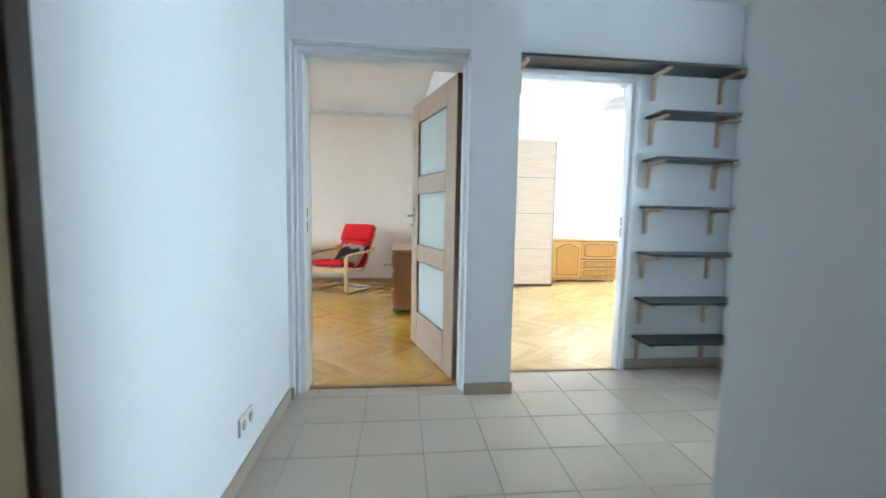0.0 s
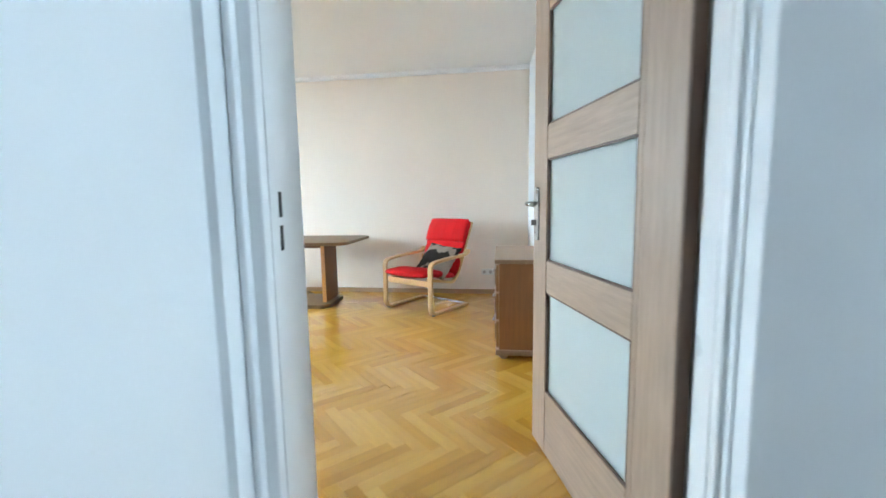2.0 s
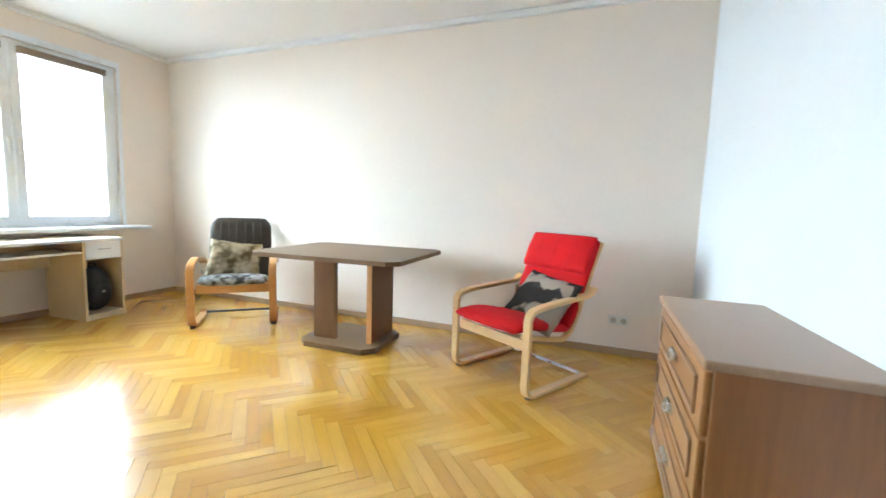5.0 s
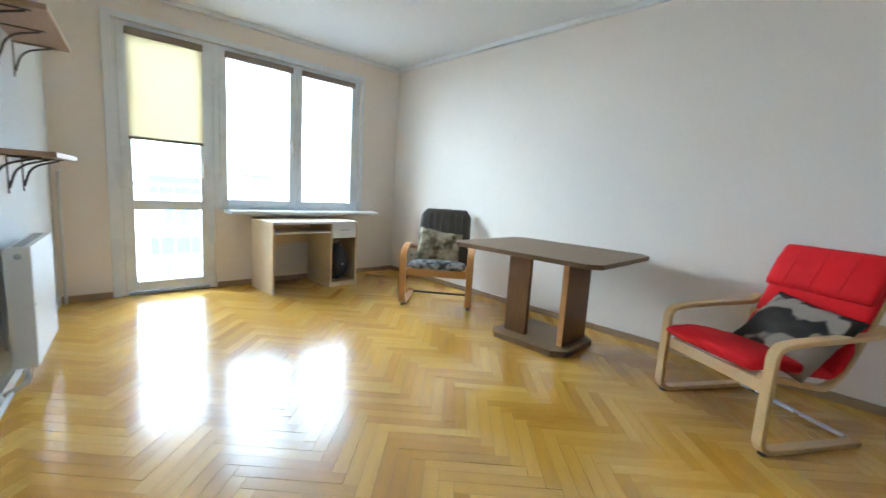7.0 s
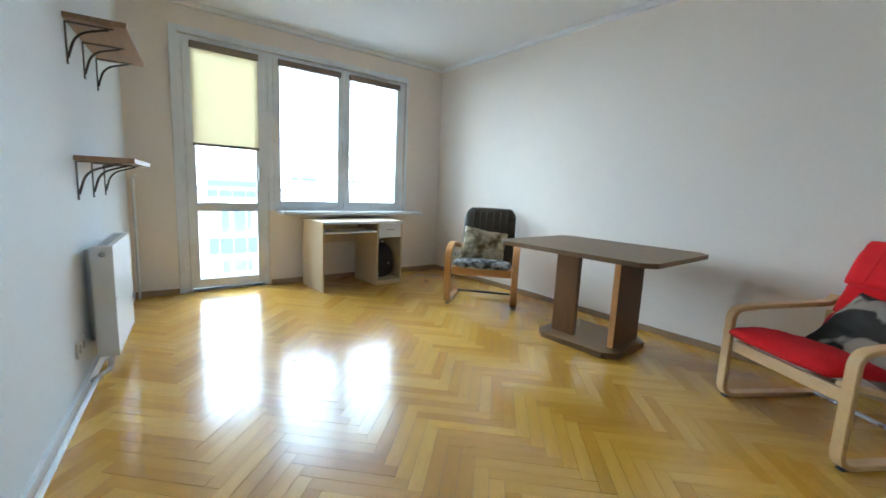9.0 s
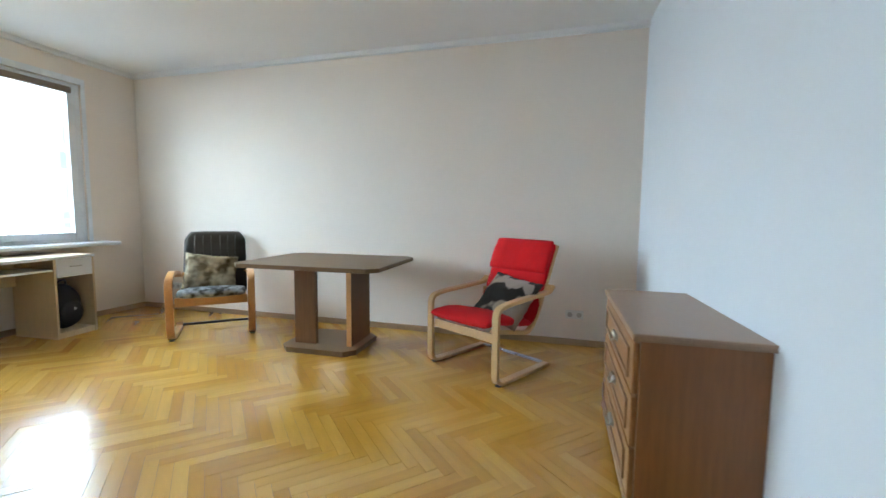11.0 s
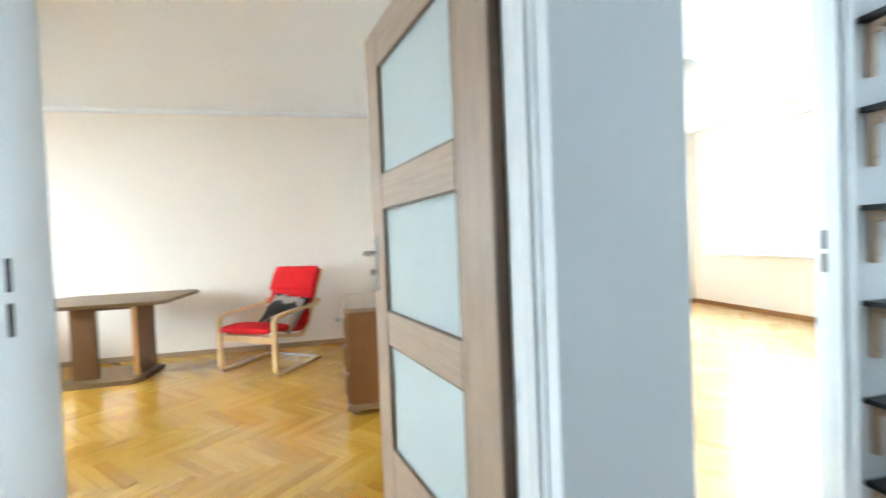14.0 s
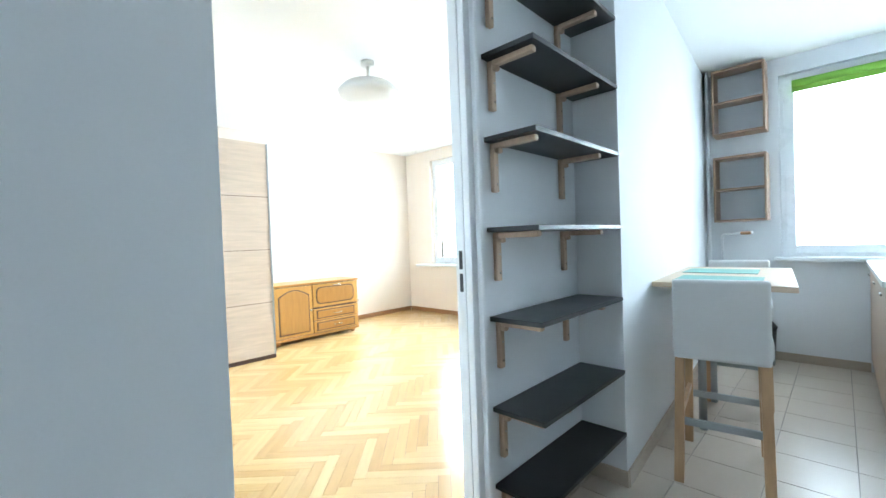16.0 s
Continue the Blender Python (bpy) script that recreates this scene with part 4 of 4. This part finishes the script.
def bar_stool(m, label):
    s = thing("bar_stool", m, label, "bar stool", "bar stools")
    # y points to the stool's back
    for x in (-0.17, 0.17):
        for y0, y1, n_ in ((-0.21, -0.19, "leg"), (0.25, 0.19, "leg")):
            b = prism([(x - 0.02, y0 - 0.02), (x + 0.02, y0 - 0.02), (x + 0.02, y0 + 0.02), (x - 0.02, y0 + 0.02)], 0, 0.585, 0.003)
            for v in b.verts:
                k = v.co.z / 0.585
                v.co.x += (x * 0.95 - x) * k
                v.co.y += (y1 - y0) * k
            part(n_, b, M_oak, s)
    part("foot_rail", box(-0.15, 0.15, 0.20, 0.215, 0.255, 0.29, 0.003), M_grey, s, "grey metal foot rail")
    part("foot_rail", box(-0.15, 0.15, -0.215, -0.20, 0.255, 0.29, 0.003), M_grey, s, "grey metal foot rail")
    for x in (-0.16, 0.16):
        part("side_rail", box(x - 0.01, x + 0.01, -0.20, 0.20, 0.30, 0.335, 0.003), M_oak, s)
    part("seat_cover", box(-0.195, 0.195, -0.23, 0.17, 0.585, 0.68, 0.02, seg=4), M_slip, s)
    b = box(-0.185, 0.185, 0.172, 0.232, 0.575, 0.945, 0.018, seg=4)
    bmesh.ops.subdivide_edges(b, edges=[e for e in b.edges if e.calc_length() > 0.2], cuts=8, use_grid_fill=True)
    for v in b.verts:
        v.co.y += 0.004 * noise.noise(v.co * 7)
    part("back_cover", smooth(b), M_slip, s)
    return s


bar_stool(pose(3.42, 2.31, 0, 0, 0, 98), "bar stool with white slipcover and oak legs")
bar_stool(pose(4.52, 2.41, 0, 0, 0, -84), "bar stool with white slipcover beyond the bar table")

kt = thing("bar_table", pose(0, 0, 0), "light oak wall-mounted bar table on a grey leg", "table")
part("tabletop", prism([(3.46, 2.02), (4.62, 2.12), (4.62, 2.728), (3.46, 2.64)], 0.872, 0.90, 0.003), M_oak_t, kt)
part("leg", tube([(3.80, 2.48, 0), (3.80, 2.48, 0.872)], 0.022), M_grey, kt)
part("leg", tube([(4.30, 2.52, 0), (4.30, 2.52, 0.872)], 0.022), M_grey, kt)
for (x, y) in ((3.55, 2.16), (4.08, 2.24)):
    pm = thing("placemat", pose(x, y, 0.9), "mint green woven placemat on the bar table", "placemat", "placemats")
    part("mat", prism([(0, 0), (0.32, 0.025), (0.32, 0.42), (0, 0.40)], 0.0, 0.004, 0.0015), M_placemat, pm)


def wall_box(z0, z1, label):
    s = thing("wall_box_shelf", pose(0, 0, 0), label, "shelf", "open wall boxes")
    y0, y1, x0, x1 = 2.33, 2.72, 5.50, 5.699
    part("bottom", box(x0, x1, y0, y1, z0, z0 + 0.02, 0.002), M_oak_shaded, s)
    part("top", box(x0, x1, y0, y1, z1 - 0.02, z1, 0.002), M_oak_shaded, s)
    part("side", box(x0, x1, y0, y0 + 0.018, z0 + 0.02, z1 - 0.02, 0.002), M_oak_shaded, s)
    part("side", box(x0, x1, y1 - 0.018, y1, z0 + 0.02, z1 - 0.02, 0.002), M_oak_shaded, s)
    part("shelf", box(x0 + 0.01, x1 - 0.005, y0 + 0.018, y1 - 0.018, (z0 + z1) / 2 - 0.008, (z0 + z1) / 2 + 0.008, 0.002), M_oak_shaded, s)
    part("back", box(x1 - 0.006, x1 - 0.001, y0 + 0.018, y1 - 0.018, z0 + 0.02, z1 - 0.02), M_back_shaded, s, "white back panel in a shaded grey-blue")


wall_box(2.03, 2.62, "open oak-edged wall box near the kitchen ceiling")
wall_box(1.245, 1.835, "open oak-edged wall box beside the kitchen window")
kp = thing("gas_pipe", pose(0, 0, 0), "white riser pipe with a brass tap in the kitchen corner", "pipe")
part("pipe", tube([(5.55, 2.765, 0.0), (5.55, 2.765, H)], 0.012), M_rad, kp)
part("branch", tube(rounded([(5.62, 2.68, 0.6), (5.62, 2.68, 1.13), (5.62, 2.45, 1.14)], 0.03), 0.011), M_rad, kp)
part("tap", box(5.60, 5.64, 2.46, 2.54, 1.125, 1.155, 0.006), M_drawer, kp, "brass tap")
kc = thing("kitchen_unit", pose(0, 0, 0), "brown wood-grain base units along the kitchen wall", "cabinet")
part("carcass", box(3.90, 5.695, 1.07, 1.70, 0.10, 0.865, 0.003), M_counter, kc)
part("plinth", box(3.90, 5.695, 1.07, 1.66, 0.0, 0.099), M_edge, kc)
for i in range(3):
    d = part("door", box(3.905 + i * 0.597, 4.495 + i * 0.597, 1.701, 1.719, 0.11, 0.86, 0.003), M_counter, kc)
    part("handle", tube([(4.15 + i * 0.597, 1.735, 0.80), (4.27 + i * 0.597, 1.735, 0.80)], 0.005), M_steel, d)
wt = thing("worktop", pose(0, 0, 0), "pale stone-look kitchen worktop", "worktop")
part("slab", box(3.88, 5.696, 1.065, 1.745, 0.866, 0.90, 0.005), M_worktop, wt)
bn = thing("waste_bin", pose(5.50, 2.40, 0), "black waste bin against the kitchen wall", "bin")
part("body", lathe([(0.10, 0), (0.115, 0.30), (0.115, 0.31)], 28), M_black, bn)
part("lid", lathe([(0.12, 0.311), (0.12, 0.33), (0.09, 0.37), (0.02, 0.385)], 28), M_bag, bn)

# ---- floors ----


def clip(poly, keep):
    """Sutherland-Hodgman; keep: a convex outline, counter-clockwise."""
    out = poly
    for (ax, ay), (bx, by) in zip(keep, keep[1:] + keep[:1]):
        src, out = out, []
        if not src:
            return []
        side = [(bx - ax) * (y - ay) - (by - ay) * (x - ax) for x, y in src]
        for i in range(len(src)):
            p, q, sp, sq = src[i - 1], src[i], side[i - 1], side[i]
            if (sp >= 0) != (sq >= 0):
                k = sp / (sp - sq)
                out.append((p[0] + (q[0] - p[0]) * k, p[1] + (q[1] - p[1]) * k))
            if sq >= 0:
                out.append(q)
    return out


tiles = structure("floor_tiles", box(-0.15, 5.9, -1.7, 2.96, -0.029, -0.004), M_grout, "beige square floor tiles", "floor")
TP = 0.312
tile_bm = box(0.002, TP - 0.002, 0.002, TP - 0.002, -0.012, 0, 0.001, seg=1)
tile_me = mesh_of("tile", tile_bm, M_tile)
for i in range(-1, 19):
    for j in range(-11, 4):
        x, y = -0.002 + i * TP, 2.148 + (j - 1) * TP
        limit = 2.585 if x + TP / 2 < 1.2 else 2.79
        if y > limit or x < -0.4:
            continue
        if x > 1.45 and y < 0.7:
            continue
        if y + TP > limit or x + TP > 1.2 > x and y + TP > 2.5:
            poly = clip([(x + 0.002, y + 0.002), (x + TP - 0.002, y + 0.002), (x + TP - 0.002, y + TP - 0.002), (x + 0.002, y + TP - 0.002)], [(-1, -3), (9, -3), (9, limit), (-1, limit)])
            if len(poly) > 2:
                part("tile", prism(poly, -0.012, 0), M_tile, tiles)
            continue
        t = new("tile", tile_me)
        t.parent = tiles
        t.location = (x, y, 0.0003 * ((i * 7 + j * 13) % 3))

PL, PW = 0.4221, 0.0603
C45 = math.sqrt(0.5)


def to_world(u, v, ox, oy):
    return ox + (u + v) * C45, oy + (v - u) * C45


def herringbone(name, keep, ox, oy, near, label, joined):
    """Planks in columns along x, clipped to the outline keep; those inside near are objects."""
    xs, ys = [p[0] for p in keep], [p[1] for p in keep]
    root = structure(name, prism(keep, -0.029, -0.003), M_joint, label, "floor")
    g = 0.0006
    me = mesh_of("parquet_plank", box(g, PL - g, g, PW - g, -0.012, 0), M_plank)
    rest = {"h": bmesh.new(), "v": bmesh.new()}
    count = 0
    span = max(max(xs) - min(xs), max(ys) - min(ys)) * 1.6
    step = math.hypot(PW, PW)
    for k in range(-int(span / step), int(span / step)):
        for m in range(-int(span / (PL * 1.414)) - 2, int(span / (PL * 1.414)) + 2):
            bu, bv = k * PW + m * PL, k * PW - m * PL
            for kind in "hv":
                u, v = (bu, bv) if kind == "h" else (bu + PL, bv + PW - PL)
                du, dv = (PL, PW) if kind == "h" else (PW, PL)
                quad = [to_world(*q, ox, oy) for q in ((u + g, v + g), (u + du - g, v + g), (u + du - g, v + dv - g), (u + g, v + dv - g))]
                cx, cy = sum(q[0] for q in quad) / 4, sum(q[1] for q in quad) / 4
                if not (min(xs) - 0.3 < cx < max(xs) + 0.3 and min(ys) - 0.3 < cy < max(ys) + 0.3):
                    continue
                poly = clip(quad, keep)
                if len(poly) < 3:
                    continue
                whole = len(poly) == 4 and all(abs(a[0] - b[0]) < 1e-6 and abs(a[1] - b[1]) < 1e-6 for a, b in zip(sorted(poly), sorted(quad)))
                lift = 0.0004 * noise.noise((cx * 9, cy * 9, 0))
                tilt_x, tilt_y = 0.007 * noise.noise((cx * 31, cy * 31, 4)), 0.007 * noise.noise((cx * 31, cy * 31, 9))
                if whole and near and near[0] < cx < near[1] and near[2] < cy < near[3] and count < 300:
                    ob = new("parquet_plank", me)
                    ob.parent = root
                    if kind == "h":
                        x, y = to_world(u, v, ox, oy)
                        ob.matrix_local = pose(x, y, lift, math.degrees(tilt_x), math.degrees(tilt_y), -45)
                    else:
                        x, y = to_world(u + PW, v, ox, oy)
                        ob.matrix_local = pose(x, y, lift, math.degrees(tilt_x), math.degrees(tilt_y), 45)
                    count += 1
                else:
                    turn = Matrix.Rotation(radians(45 if kind == "h" else -45), 3, "Z")
                    pts = [turn @ Vector((x, y, lift + (x - cx) * tilt_x + (y - cy) * tilt_y)) for x, y in poly]
                    bm = rest[kind]
                    top = [bm.verts.new(p) for p in pts]
                    low = [bm.verts.new(p - Vector((0, 0, 0.011))) for p in pts]
                    bm.faces.new(top)
                    for i in range(len(pts)):
                        bm.faces.new((top[i - 1], low[i - 1], low[i], top[i]))
    for kind in "hv":
        ob = part("parquet_planks", rest[kind], joined, root)
        ob.matrix_local = Matrix.Rotation(radians(-45 if kind == "h" else 45), 4, "Z")
        tagged(ob, "herringbone oak planks", kind="stuff")
    return root


herringbone("floor_living", [(-4.62, 3.20), (-0.13, 2.62), (0.905, 2.62), (0.905, 6.78), (-4.62, 6.78)], -1.4347, 4.285, (-2.0, 0.85, 2.9, 4.9), "glossy honey oak herringbone parquet", M_planks)
herringbone("floor_bedroom", [(1.2, 2.83), (5.77, 2.83), (5.77, 7.28), (1.2, 7.28)], 1.5, 3.0, None, "glossy pale oak herringbone parquet", M_planks_pale)
